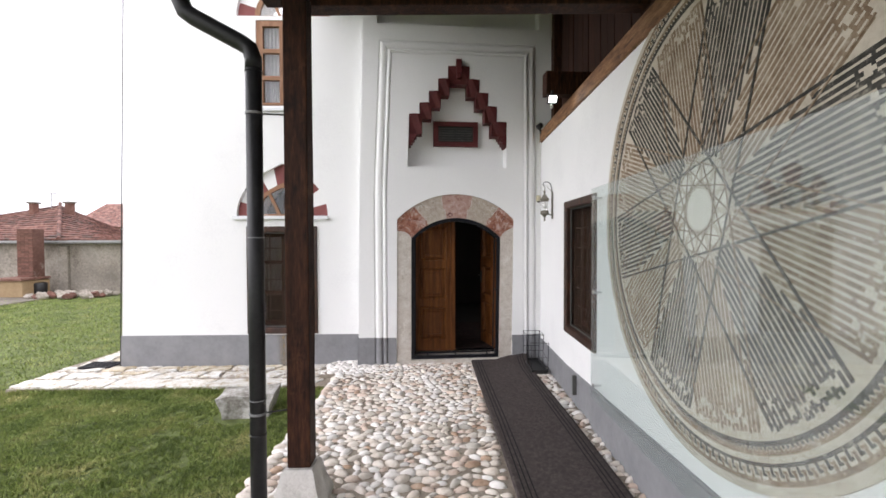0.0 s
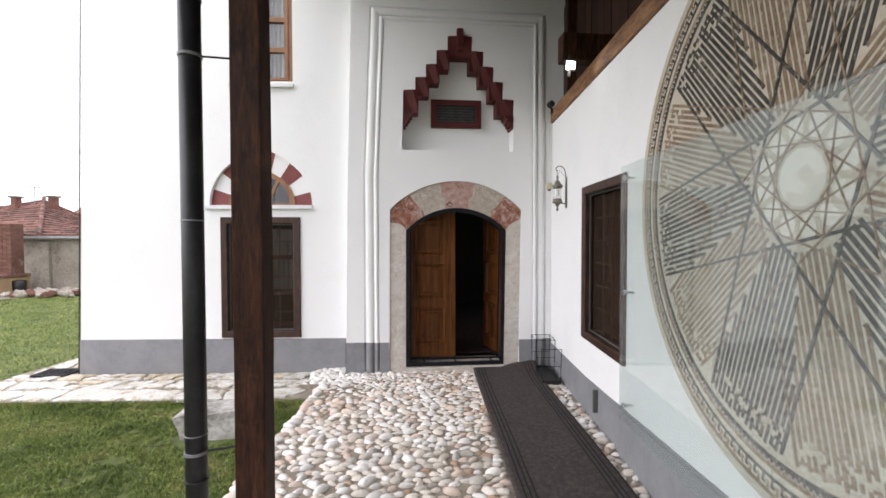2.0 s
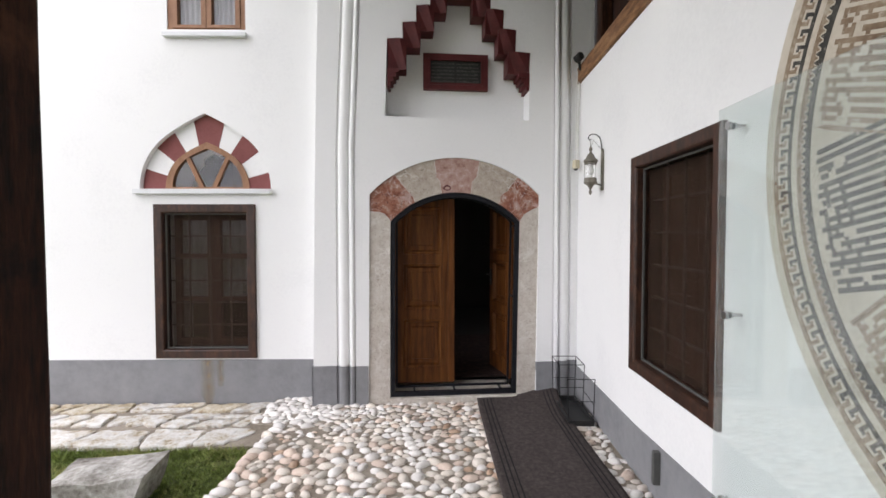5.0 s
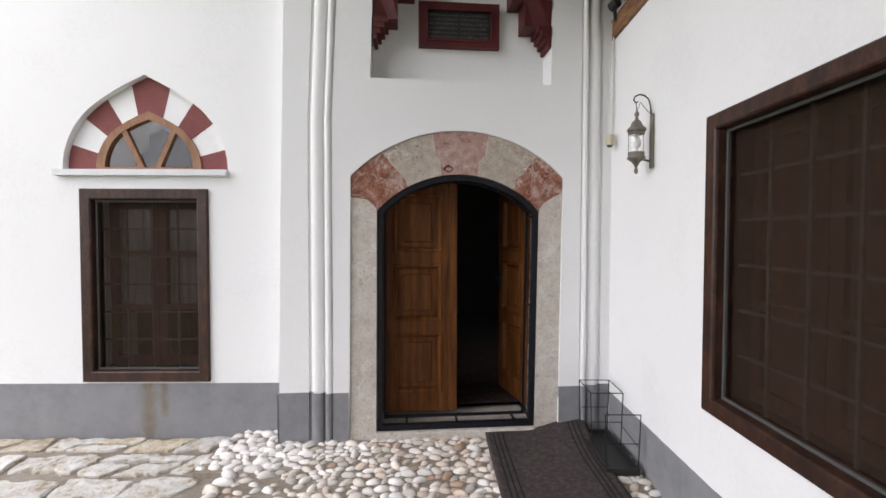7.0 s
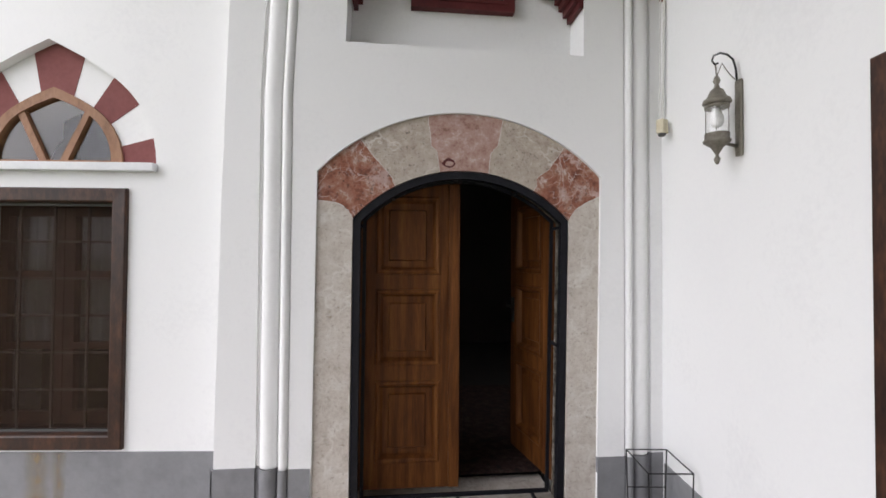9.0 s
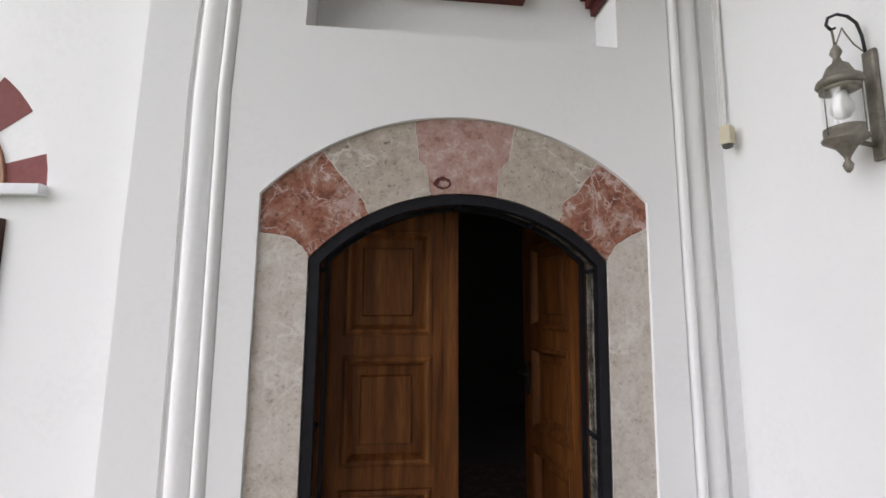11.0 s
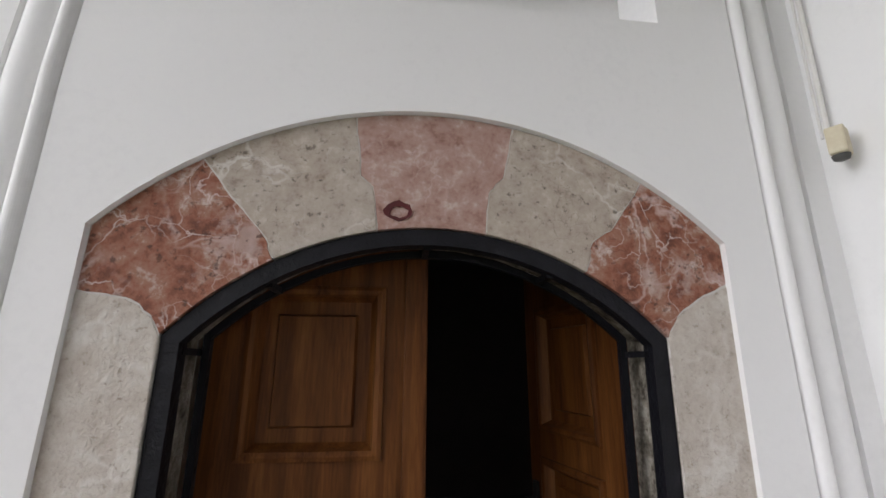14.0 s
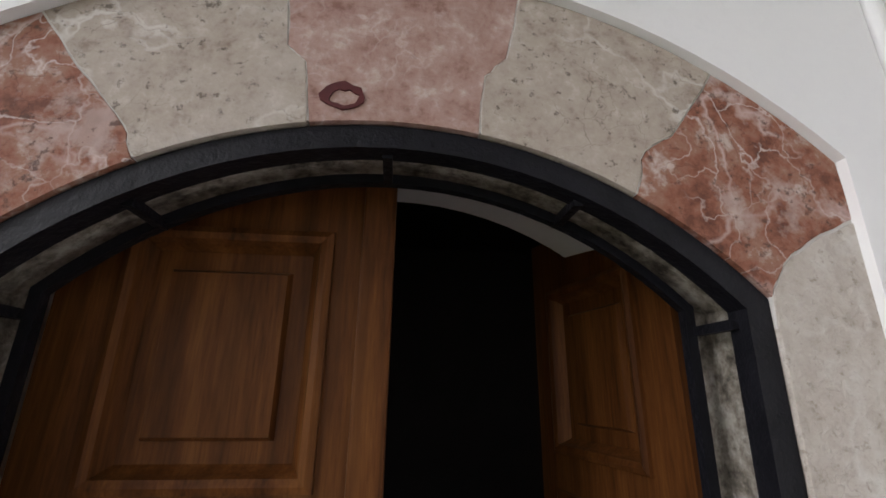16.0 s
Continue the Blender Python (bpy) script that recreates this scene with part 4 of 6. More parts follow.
def lunette(m, cx, base, w, h, wi, hi, y, label, name, wooden):
    """A pointed fan of red and white painted segments round a small half-round window."""
    centre = m @ Vector((cx, y, base))
    ob = empty_thing(name, centre, label, "window")
    ob["kind"] = "structure"
    outer, inner = pointed(cx, base, w, h, 60), pointed(cx, base, wi, hi, 60)
    cuts_deg = [0, 18, 39, 59.5, 79, 104.5, 123, 144, 165, 180]
    def at_angle(loop, deg):
        return min(range(len(loop)), key=lambda i: abs(math.degrees(math.atan2(loop[i][1] - base, cx - loop[i][0])) - deg))
    for k in range(9):
        o0, o1 = at_angle(outer, cuts_deg[k]), at_angle(outer, cuts_deg[k + 1])
        n0, n1 = at_angle(inner, cuts_deg[k]), at_angle(inner, cuts_deg[k + 1])
        ring = outer[o0:o1 + 1] + inner[n0:n1 + 1][::-1]
        part("fan_segment", prism(bmesh.new(), ring, y + (0.0 if k % 2 == 0 else 0.003), y + 0.04), RED_PAINT if k % 2 == 0 else PLASTER, ob,
             "oxblood painted segment" if k % 2 == 0 else "white painted segment", m=m)
    frame_in = pointed(cx, base + 0.02, wi - 0.055, hi - 0.07, 24)
    fr_out = pointed(cx, base, wi + 0.01, hi + 0.012, 24)
    part("window_frame", holed(fr_out, [frame_in], y - 0.012, y + 0.04), wooden, ob, m=m)
    for s in (-1, 1):
        bm = prism(bmesh.new(), [(cx + s * 0.055 - 0.022, base + 0.01), (cx + s * (wi * 0.5) - 0.02, base + hi * 0.70), (cx + s * (wi * 0.5) + 0.02, base + hi * 0.72), (cx + s * 0.055 + 0.022, base + 0.01)], y - 0.006, y + 0.03)
        part("glazing_bar", bm, wooden, ob, m=m)
    part("pane", prism(bmesh.new(), pointed(cx, base + 0.015, wi - 0.045, hi - 0.06, 16), y + 0.014, y + 0.018), WINDOW_GLASS, ob, m=m).visible_shadow = False
    return ob


lunette(HOUSE, LW_C, LW_BASE + 0.004, 0.608, 0.70, 0.385, 0.43, 0.052, "pointed lunette with red and white fan segments and wooden fanlight", "window_2", LIGHT_FRAME)
lunette(HOUSE, UW_C, UW_BASE + 0.004, 0.62, 0.685, 0.385, 0.43, 0.052, "upper pointed lunette with red and white fan segments", "window_3", LIGHT_FRAME)
# sills
part("sill", boxes((U(-2.80), U(-1.53), -0.045, 0.10, LW_BASE - 0.048, LW_BASE - 0.002), bevel=0.004), METAL_SILL, house_wall, "white metal sill", m=HOUSE)
part("sill", boxes((U(-2.50), U(-1.735), -0.05, 0.12, 3.362, 3.400), bevel=0.004), METAL_SILL, house_wall, "white metal sill", m=HOUSE)

# upper casement window with pale curtains
uw = empty_thing("window_4", HOUSE @ Vector((UW_C, 0, 3.44)), "light brown double casement window with pale curtains", "window")
uw["kind"] = "structure"
x0, x1, z0, z1 = U(-2.473), U(-1.757), 3.405, 4.58
part("window_frame", holed([(x0, z0), (x0, z1), (x1, z1), (x1, z0)], [[(x0 + .045, z0 + .05), (x0 + .045, z1 - .05), (x1 - .045, z1 - .05), (x1 - .045, z0 + .05)]], 0.01, 0.08), LIGHT_FRAME, uw, m=HOUSE)
mid = (x0 + x1) / 2
for a, b in ((x0 + .047, mid - .003), (mid + .003, x1 - .047)):
    hs = []
    for i in range(3):
        za = z0 + .052 + (z1 - z0 - .104) * i / 3
        zb = z0 + .052 + (z1 - z0 - .104) * (i + 1) / 3
        hs.append([(a + .045, za + .028), (a + .045, zb - .028), (b - .045, zb - .028), (b - .045, za + .028)])
    part("casement", holed([(a, z0 + .052), (a, z1 - .052), (b, z1 - .052), (b, z0 + .052)], hs, 0.0, 0.06), LIGHT_FRAME, uw, m=HOUSE)
    part("pane", boxes((a + .03, b - .03, 0.03, 0.034, z0 + .07, z1 - .07)), WINDOW_GLASS, uw, m=HOUSE)
    bm = bmesh.new()
    for i in range(40):
        xa = a - 0.02 + (b - a + 0.04) * i / 40
        xb = a - 0.02 + (b - a + 0.04) * (i + 1) / 40
        ya, yb = 0.115 + 0.018 * math.sin(i * 1.1), 0.115 + 0.018 * math.sin((i + 1) * 1.1)
        vs = [bm.verts.new(p) for p in ((xa, ya, z0), (xb, yb, z0), (xb, yb, z1), (xa, ya, z1))]
        bm.faces.new(vs)
    bmesh.ops.remove_doubles(bm, verts=bm.verts, dist=0.0005)
    part("curtain", bm, CURTAIN, uw, "pale hanging curtain", m=HOUSE, smooth=True)

# ---- stepped stalactite niche ----
stalactites = empty_thing("stalactite_hood", (0.22, FRONT + 0.1, 2.85), "dark red stepped stalactite hood in the white niche", "niche hood")
blocks = [(-0.44, -0.262, 3.00, 3.296), (-0.301, -0.135, 3.20, 3.445), (-0.177, -0.012, 3.355, 3.600), (-0.052, 0.105, 3.52, 3.765),
          (0.335, 0.505, 3.505, 3.765), (0.452, 0.625, 3.345, 3.590), (0.572, 0.742, 3.17, 3.415), (0.665, 0.873, 2.99, 3.212)]


def stalactite(x0, x1, z0, z1, inward):
    """A block whose face folds along a slanting ridge and is cut back below."""
    bm = bmesh.new()
    y0, y1 = FRONT - 0.012, FRONT + 0.195
    xm = x0 + (x1 - x0) * (0.62 if inward > 0 else 0.38)
    f = [bm.verts.new(p) for p in ((x0, y0, z1), (xm, y0 - 0.022, z1), (x1, y0, z1), (x1, y0 + 0.03, z0), (xm, y0 + 0.05, z0), (x0, y0 + 0.03, z0))]
    b = [bm.verts.new((v.co.x, y1, v.co.z)) for v in f]
    bm.faces.new((f[0], f[1], f[4], f[5]))
    bm.faces.new((f[1], f[2], f[3], f[4]))
    bm.faces.new(b[::-1])
    for i in range(6):
        bm.faces.new((f[i], b[i], b[(i + 1) % 6], f[(i + 1) % 6]))
    return bm


for i, (x0, x1, z0, z1) in enumerate(blocks):
    part("stalactite", stalactite(x0 + 0.003, x1 - 0.003, z0 + 0.036, z1 - 0.003, 1 if i < 4 else -1), NICHE_RED, stalactites)
part("key_block", stalactite(0.083, 0.367, 3.712, 3.932, 1), NICHE_RED, stalactites)
bm = bmesh.new()
for x0, x1, z0, z1, y in ((0.188, 0.262, 3.84, 4.018, 0.045), (0.198, 0.252, 3.77, 3.86, 0.035)):
    box(bm, x0, x1, FRONT - y, FRONT + 0.19, z0, z1, bevel=0.008)
part("key_boss", bm, NICHE_RED, stalactites)
for s, xe in ((1, -0.44), (-1, 0.870)):
    bm = bmesh.new()
    for i in range(4):
        zt = 3.034 if s > 0 else 3.024
        box(bm, *sorted((xe + s * 0.002, xe + s * (0.105 - 0.026 * i))), FRONT - 0.010 + 0.004 * i, FRONT + 0.19, zt - 0.038 * (i + 1), zt - 0.038 * i - 0.0005)
    part("stepped_foot", bm, NICHE_RED, stalactites)

plaque = empty_thing("inscription_plaque", (0.2, FRONT + 0.2, 2.905), "dark inscription tablet in a dark red wooden frame", "plaque")
yb = FRONT + 0.2
X0, X1, Z0, Z1 = -0.108, 0.509, 2.908, 3.243
part("plaque_frame", holed([(X0, Z0), (X0, Z1), (X1, Z1), (X1, Z0)], [[(X0 + .062, Z0 + .055), (X0 + .062, Z1 - .055), (X1 - .062, Z1 - .055), (X1 - .062, Z0 + .055)]], yb - 0.05, yb), NICHE_RED, plaque)
part("plaque_bead", holed([(X0 + .05, Z0 + .043), (X0 + .05, Z1 - .043), (X1 - .05, Z1 - .043), (X1 - .05, Z0 + .043)], [[(X0 + .068, Z0 + .061), (X0 + .068, Z1 - .061), (X1 - .068, Z1 - .061), (X1 - .068, Z0 + .061)]], yb - 0.058, yb - 0.03), NICHE_RED, plaque)
part("tablet", boxes((X0 + .06, X1 - .06, yb - 0.022, yb - 0.001, Z0 + .053, Z1 - .053)), INSCRIPTION, plaque)
bm = bmesh.new()
rnd = random.Random(11)
for row in range(6):
    z = Z0 + 0.08 + row * 0.033
    for col0, col1 in ((X0 + 0.08, 0.19), (0.212, X1 - 0.08)):
        x = col0
        while x < col1 - 0.01:
            w = min(rnd.uniform(0.008, 0.035), col1 - x)
            box(bm, x, x + w, yb - 0.0245, yb - 0.021, z, z + rnd.uniform(0.006, 0.016))
            x += w + rnd.uniform(0.003, 0.01)
tagged(part("lettering", bm, INSCRIPTION_MARK, plaque, "worn unreadable lettering"), kind="stuff")

# ---- side wall of the porch ----
RW_L, RW_R, RW_B, RW_T = 1.243, 2.208, 0.645, 2.035
bm = holed([(-0.14, -0.15), (-0.14, 2.94), (12.0, 2.94), (12.0, -0.15)], [[(RW_L + .002, RW_B + .002), (RW_L + .002, RW_T - .002), (RW_R - .002, RW_T - .002), (RW_R - .002, RW_B + .002)]], 0, 0.30)
side_wall = solid("wall_side", bm, PLASTER, "white plastered porch wall with a grey plinth", "wall", m=SIDE, kind="structure")
bm = bmesh.new()
prism(bm, [(0.0, -0.15), (0.0, 0.285), (1.3, 0.287), (4.2, 0.425), (12.0, 0.60), (12.0, -0.15)], -0.008, 0.02)
part("plinth", bm, PLINTH, side_wall, m=SIDE)
bm = bmesh.new()
prism(bm, [(2.15, -0.15), (2.15, 0.312), (4.2, 0.410), (12.0, 0.585), (12.0, -0.15)], -0.026, -0.0085)
part("plinth_ledge", bm, PLINTH, side_wall, m=SIDE)
# solid block, coloured as the unlit depth behind the side window
solid("wall_room_side", boxes((0.9, 2.6, 0.305, 1.5, 0.3, 2.5)), ROOM_SHADE, "near-black block standing for the unlit room behind the porch window", "wall", m=SIDE @ pose(0, 0.35, 0), kind="structure")
grid_window(SIDE, RW_L, RW_R, RW_B, RW_T, 3, 5, "large dark brown framed window with an iron grid", "window_5", False, 0.074)

# timber on top of the side wall
bm = bmesh.new()
box(bm, -0.02, 9.0, -0.022, 0.20, 2.944, 3.095, bevel=0.012)
wall_plate = solid("wall_plate", bm, BEAM_WOOD, "honey brown timber beam along the wall top", "beam", m=SIDE, kind="structure")
bm = boxes((-0.50, 9.0, 0.24, 0.30, 3.0, 5.0))
board_wall = solid("wall_boards", bm, DARK_WOOD, "dark brown vertical board wall above the beam", "wall", m=SIDE, kind="structure")
rnd = random.Random(3)
board = boxes((-0.085, 0.085, 0.0, 0.022, 0, 1.9), bevel=0.004)
board_mesh = finish("board", board, PLANKS)
for i in range(-2, 50):
    o = new("board", board_mesh)
    o.parent = board_wall
    o.matrix_world = Matrix.Translation(-board_wall.location) @ SIDE @ pose(-0.04 + 0.18 * i, 0.205 + rnd.uniform(0, 0.008), 3.06)
# bracket beam end by the portal, with the flood light under it
bm = bmesh.new()
box(bm, 0.935, 1.54, 4.29, 4.43, 3.125, 3.36, bevel=0.012)
solid("bracket_beam", bm, DARK_WOOD, "dark stained timber beam end over the wall plate", "beam", kind="structure")
solid("bracket_beam", boxes((0.16, 0.28, 0.10, 0.20, 3.099, 4.79), bevel=0.01), DARK_WOOD, "dark stained timber stud against the boards", "beam", m=SIDE, kind="structure")

# ---- porch roof, post, gutter ----
EDGE = -3.06                      # here the low roof of the long porch meets the taller bay before the portal
bm = boxes((-2.9, 0.35, EDGE + 0.002, 0.16, 4.80, 4.86))
ceiling = solid("ceiling_bay", bm, PLANKS, "dark brown boarded ceiling of the portal bay", "ceiling", m=PORCH, kind="structure")
bm = boxes((-3.0, 0.6, EDGE - 0.1, 0.18, 4.90, 5.02))
solid("roof_bay", bm, TILE, "tiled roof over the portal bay", "roof", m=PORCH, kind="structure")
# added out of view: closes the step between the roofs against sky light
solid("wall_gable", boxes((-2.36, 0.35, EDGE - 0.05, EDGE, 3.42, 4.798)), PLANKS, "unseen dark board wall added to keep light out over the low porch roof", "wall", m=PORCH, kind="structure")
bm = boxes((-2.86, 0.20, -9.0, EDGE - 0.051, 3.362, 3.415))
solid("ceiling_porch", bm, PLANKS, "dark brown boarded porch ceiling", "ceiling", m=PORCH, kind="structure")
bm = bmesh.new()
prism(bm, [(-3.08, 3.42), (0.6, 3.70), (0.6, 3.78), (-3.08, 3.50)], -9.1, EDGE - 0.052)
solid("roof_porch", bm, TILE, "low tiled roof over the long porch", "roof", m=PORCH, kind="structure")
for y in (EDGE - 0.02, EDGE - 1.62, EDGE - 3.22, EDGE - 4.82):
    solid("tie_beam", boxes((-2.36, 0.02, y - 0.07, y + 0.07, 3.145, 3.36), bevel=0.01), DARK_WOOD, "dark stained timber tie beam across the porch", "beam", m=PORCH, group="tie beams")
solid("eave_beam", boxes((-2.50, -2.362, -9.0, EDGE + 0.05, 3.20, 3.36), bevel=0.01), DARK_WOOD, "dark stained timber eave beam", "beam", m=PORCH)
solid("eave_beam", boxes((-2.36, -2.20, EDGE + 0.06, -0.06, 4.662, 4.798), bevel=0.01), DARK_WOOD, "dark stained timber eave beam", "beam", m=PORCH)
solid("eave_board", boxes((-1.05, 1.58, FRONT - 0.03, FRONT + 0.19, 4.768, 4.797), bevel=0.004), PLANKS, "dark brown board under the eaves over the portal", "board", kind="structure")
bm = tube(bmesh.new(), [(-3.06, -9.0, 3.36), (-3.06, EDGE - 0.02, 3.36)], 0.065, 14)
solid("gutter", bm, PIPE, "dark grey eave gutter", "gutter", m=PORCH, smooth=True)

# post on its tapered stone
POST = pose(-1.188, 2.737, 0, 0, 0, -5.0)
post = empty_thing("timber_post", (-1.188, 2.737, 0.22), "dark brown square timber post with weathered knots", "post")
bm = bmesh.new()
box(bm, -0.072, 0.072, -0.066, 0.066, 0.222, 3.144, bevel=0.009)
bmesh.ops.subdivide_edges(bm, edges=[e for e in bm.edges if abs(e.verts[0].co.z - e.verts[1].co.z) > 1], cuts=40)
for v in bm.verts:
    v.co += Vector((noise.noise(v.co * 2.3), noise.noise(v.co * 2.3 + Vector((5, 1, 2))), 0)) * 0.004
part("shaft", bm, DARK_WOOD, post, m=POST)
bm = bmesh.new()
n = 8
lev = [(-0.13, 0.175), (0.0, 0.16), (0.10, 0.125), (0.205, 0.098), (0.22, 0.088)]
rows = []
for z, h in lev:
    ring = []
    for k in range(4 * n):
        s, f = divmod(k, n)
        t = -1 + 2 * f / n
        x, y = ((t, -1), (1, t), (-t, 1), (-1, -t))[s]
        ring.append(bm.verts.new((x * h, y * h, z)))
    rows.append(ring)
for a, b in zip(rows, rows[1:]):
    for k in range(4 * n):
        bm.faces.new((a[k], a[(k + 1) % (4 * n)], b[(k + 1) % (4 * n)], b[k]))
bm.faces.new(rows[-1])
bm.faces.new(rows[0][::-1])
for v in bm.verts:
    if v.co.z < 0.2:
        v.co += Vector((noise.noise(v.co * 19), noise.noise(v.co * 17 + Vector((9, 2, 2))), 0)) * 0.006
solid("post_base", bm, BASE_STONE, "tapered white tooled stone under the timber post", "stone base", m=POST)

# downpipe with swan neck
PX, PY = -1.440, 2.690
pipe = empty_thing("downpipe", (PX, PY, -0.1), "dark grey metal downpipe with a swan neck and scuffed collars", "downpipe")
part("pipe", tube(bmesh.new(), [(PX, PY, -0.1), (PX, PY, 2.70)], 0.048, 24), PIPE, pipe, smooth=True)
part("pipe_bend", tube(bmesh.new(), [(PX, PY, 2.68), (PX, PY, 2.74), (PX - 0.02, PY, 2.80), (PX - 0.07, PY, 2.835), (PX - 0.34, PY, 2.975), (PX - 0.39, PY, 3.01), (PX - 0.42, PY, 3.08), (PX - 0.42, PY, 3.16)], 0.05, 24), PIPE, pipe, smooth=True)
part("pipe", tube(bmesh.new(), [(PX - 0.42, PY, 3.14), (PX - 0.42, PY, 3.33)], 0.048, 24), PIPE, pipe, smooth=True)
for z, r, mat, nm in ((2.665, 0.0525, PIPE, "joint"), (2.41, 0.0525, PIPE_MARK, "clamp"), (1.655, 0.051, PIPE_MARK, "joint"), (0.655, 0.051, PIPE_MARK, "joint"), (0.57, 0.053, PIPE_MARK, "clamp"), (0.44, 0.0515, PIPE, "joint")):
    h = 0.008 if nm == "clamp" else 0.004
    part(nm, lathe(bmesh.new(), [(r - 0.004, z - h), (r, z - h + 0.002), (r, z + h - 0.002), (r - 0.004, z + h)], PX, PY, 24), mat, pipe, smooth=False)
for z in (2.41, 0.57):
    part("stay_rod", tube(bmesh.new(), [(PX + 0.045, PY, z), (-1.252, PY + 0.03, z + 0.005)], 0.005, 8), PIPE, pipe)

# ---- lamp, flood light, spot, wiring ----
lantern = empty_thing("wall_lantern", SIDE @ Vector((0.648, -0.1, 1.87)), "antique grey metal wall lantern with a glass cylinder", "wall lamp")
LX, LY = 0.648, -0.100
PL = lambda nm, bm, mat, lb="", smooth=True: part(nm, bm, mat, lantern, lb, m=SIDE, smooth=smooth)
bm = bmesh.new()
box(bm, 0.655 - 0.019, 0.655 + 0.019, -0.018, -0.002, 1.885, 2.215, bevel=0.008)
PL("back_plate", bm, LAMP_METAL, smooth=False)
hook = [(LX, -0.012, 2.20), (LX, -0.018, 2.265), (LX, -0.030, 2.305), (LX, -0.055, 2.326), (LX, -0.085, 2.332), (LX, -0.112, 2.32), (LX, -0.120, 2.297), (LX, -0.108, 2.283), (LX, -0.094, 2.288)]
PL("hook", tube(bmesh.new(), hook, 0.0042, 8), WIRE)
PL("chain", tube(bmesh.new(), [(LX, LY - 0.005, 2.285), (LX, LY, 2.225)], 0.003, 6), LAMP_METAL)
PL("wire", tube(bmesh.new(), [(LX, LY, 2.23), (LX + 0.006, LY + 0.02, 2.285), (LX, LY + 0.035, 2.27), (LX - 0.004, LY + 0.06, 2.24), (LX, LY + 0.1, 2.20)], 0.002, 6), LAMP_METAL)
PL("arm", tube(bmesh.new(), [(LX, -0.015, 1.93), (LX, -0.05, 1.938), (LX, -0.085, 1.945)], 0.007, 8), LAMP_METAL)
PL("roof_cap", lathe(bmesh.new(), [(0.004, 2.235), (0.010, 2.225), (0.015, 2.21), (0.008, 2.195), (0.012, 2.18), (0.026, 2.168), (0.037, 2.14), (0.052, 2.128), (0.056, 2.115), (0.047, 2.105)][::-1], LX, LY, 24), LAMP_METAL)
glass_tube = PL("glass_cylinder", lathe(bmesh.new(), [(0.043, 1.963), (0.045, 1.97), (0.045, 2.10), (0.043, 2.108)], LX, LY, 24), CLEAR)
glass_tube.visible_shadow = False
for z in (1.978, 2.098):
    PL("metal_band", lathe(bmesh.new(), [(0.0455, z - 0.006), (0.0475, z - 0.005), (0.0475, z + 0.005), (0.0455, z + 0.006)], LX, LY, 24), LAMP_METAL)
for k in range(3):
    a = radians(30 + 120 * k)
    PL("rod", tube(bmesh.new(), [(LX + 0.048 * math.cos(a), LY + 0.048 * math.sin(a), 1.96), (LX + 0.048 * math.cos(a), LY + 0.048 * math.sin(a), 2.11)], 0.0016, 6), LAMP_METAL)
PL("bulb", lathe(bmesh.new(), [(0.012, 2.10), (0.016, 2.08), (0.027, 2.05), (0.027, 2.03), (0.016, 2.012), (0.004, 2.008)][::-1], LX, LY, 16), BULB)
PL("base_cup", lathe(bmesh.new(), [(0.004, 1.852), (0.010, 1.862), (0.013, 1.875), (0.006, 1.888), (0.010, 1.90), (0.025, 1.925), (0.052, 1.945), (0.054, 1.953), (0.047, 1.956), (0.048, 1.975), (0.045, 1.978)], LX, LY, 24), LAMP_METAL)

flood = empty_thing("flood_light", (0.985, 4.25, 3.00), "small lit white LED flood light under the bracket beam", "flood light")
FL = pose(0.985, 4.245, 3.055, 14, 0, -4)
part("housing", boxes((-0.05, 0.05, 0.0, 0.035, -0.045, 0.045), bevel=0.004), BLACK_PLASTIC, flood, m=FL)
part("diffuser", boxes((-0.036, 0.036, -0.006, -0.0005, -0.032, 0.032)), FLOOD, flood, "glowing white diffuser", m=FL)
part("bracket", boxes((-0.01, 0.01, 0.02, 0.06, 0.03, 0.085)), BLACK_PLASTIC, flood, m=FL)
part("sensor", lathe(bmesh.new(), [(0.004, 2.965), (0.011, 2.97), (0.014, 2.982), (0.011, 2.994), (0.005, 3.012)], 0.975, 4.255, 14), BULB, flood, "small white motion sensor", smooth=True)
spot = empty_thing("spotlight", (1.30, 5.63, 3.08), "small black round spotlight on a bracket", "spotlight")
part("head", lathe(bmesh.new(), [(0.03, -0.035), (0.036, -0.03), (0.036, 0.03), (0.026, 0.04)], 0, 0, 18), BLACK_PLASTIC, spot, m=pose(1.285, 5.60, 3.135, 75, 0, 20))
part("arm", tube(bmesh.new(), [(1.30, 5.63, 3.12), (1.315, 5.64, 3.05), (1.345, 5.65, 3.04)], 0.014, 8), BLACK_PLASTIC, spot)
sensor = empty_thing("motion_sensor", (1.300, 5.62, 2.15), "aged ivory motion sensor in the wall corner", "sensor")
SENS = pose(1.288, 5.655, 2.172, 0, 0, 30)
part("case", boxes((-0.028, 0.028, -0.024, 0.018, -0.028, 0.05), bevel=0.006), IVORY, sensor, m=SENS)
part("lens", lathe(bmesh.new(), [(0.010, -0.044), (0.018, -0.040), (0.021, -0.03), (0.021, -0.0285)], 0, -0.002, 16), GASKET, sensor, m=SENS, smooth=True)
bm = tube(bmesh.new(), [(1.322, 5.70, 2.22), (1.327, 5.70, 2.6), (1.335, 5.70, 3.05)], 0.007, 8)
tube(bm, [(1.306, 5.705, 2.22), (1.31, 5.705, 2.6), (1.318, 5.705, 3.05)], 0.004, 8)
solid("cable", bm, CABLE_WHITE, "thin white cable running up the wall corner", "cable")

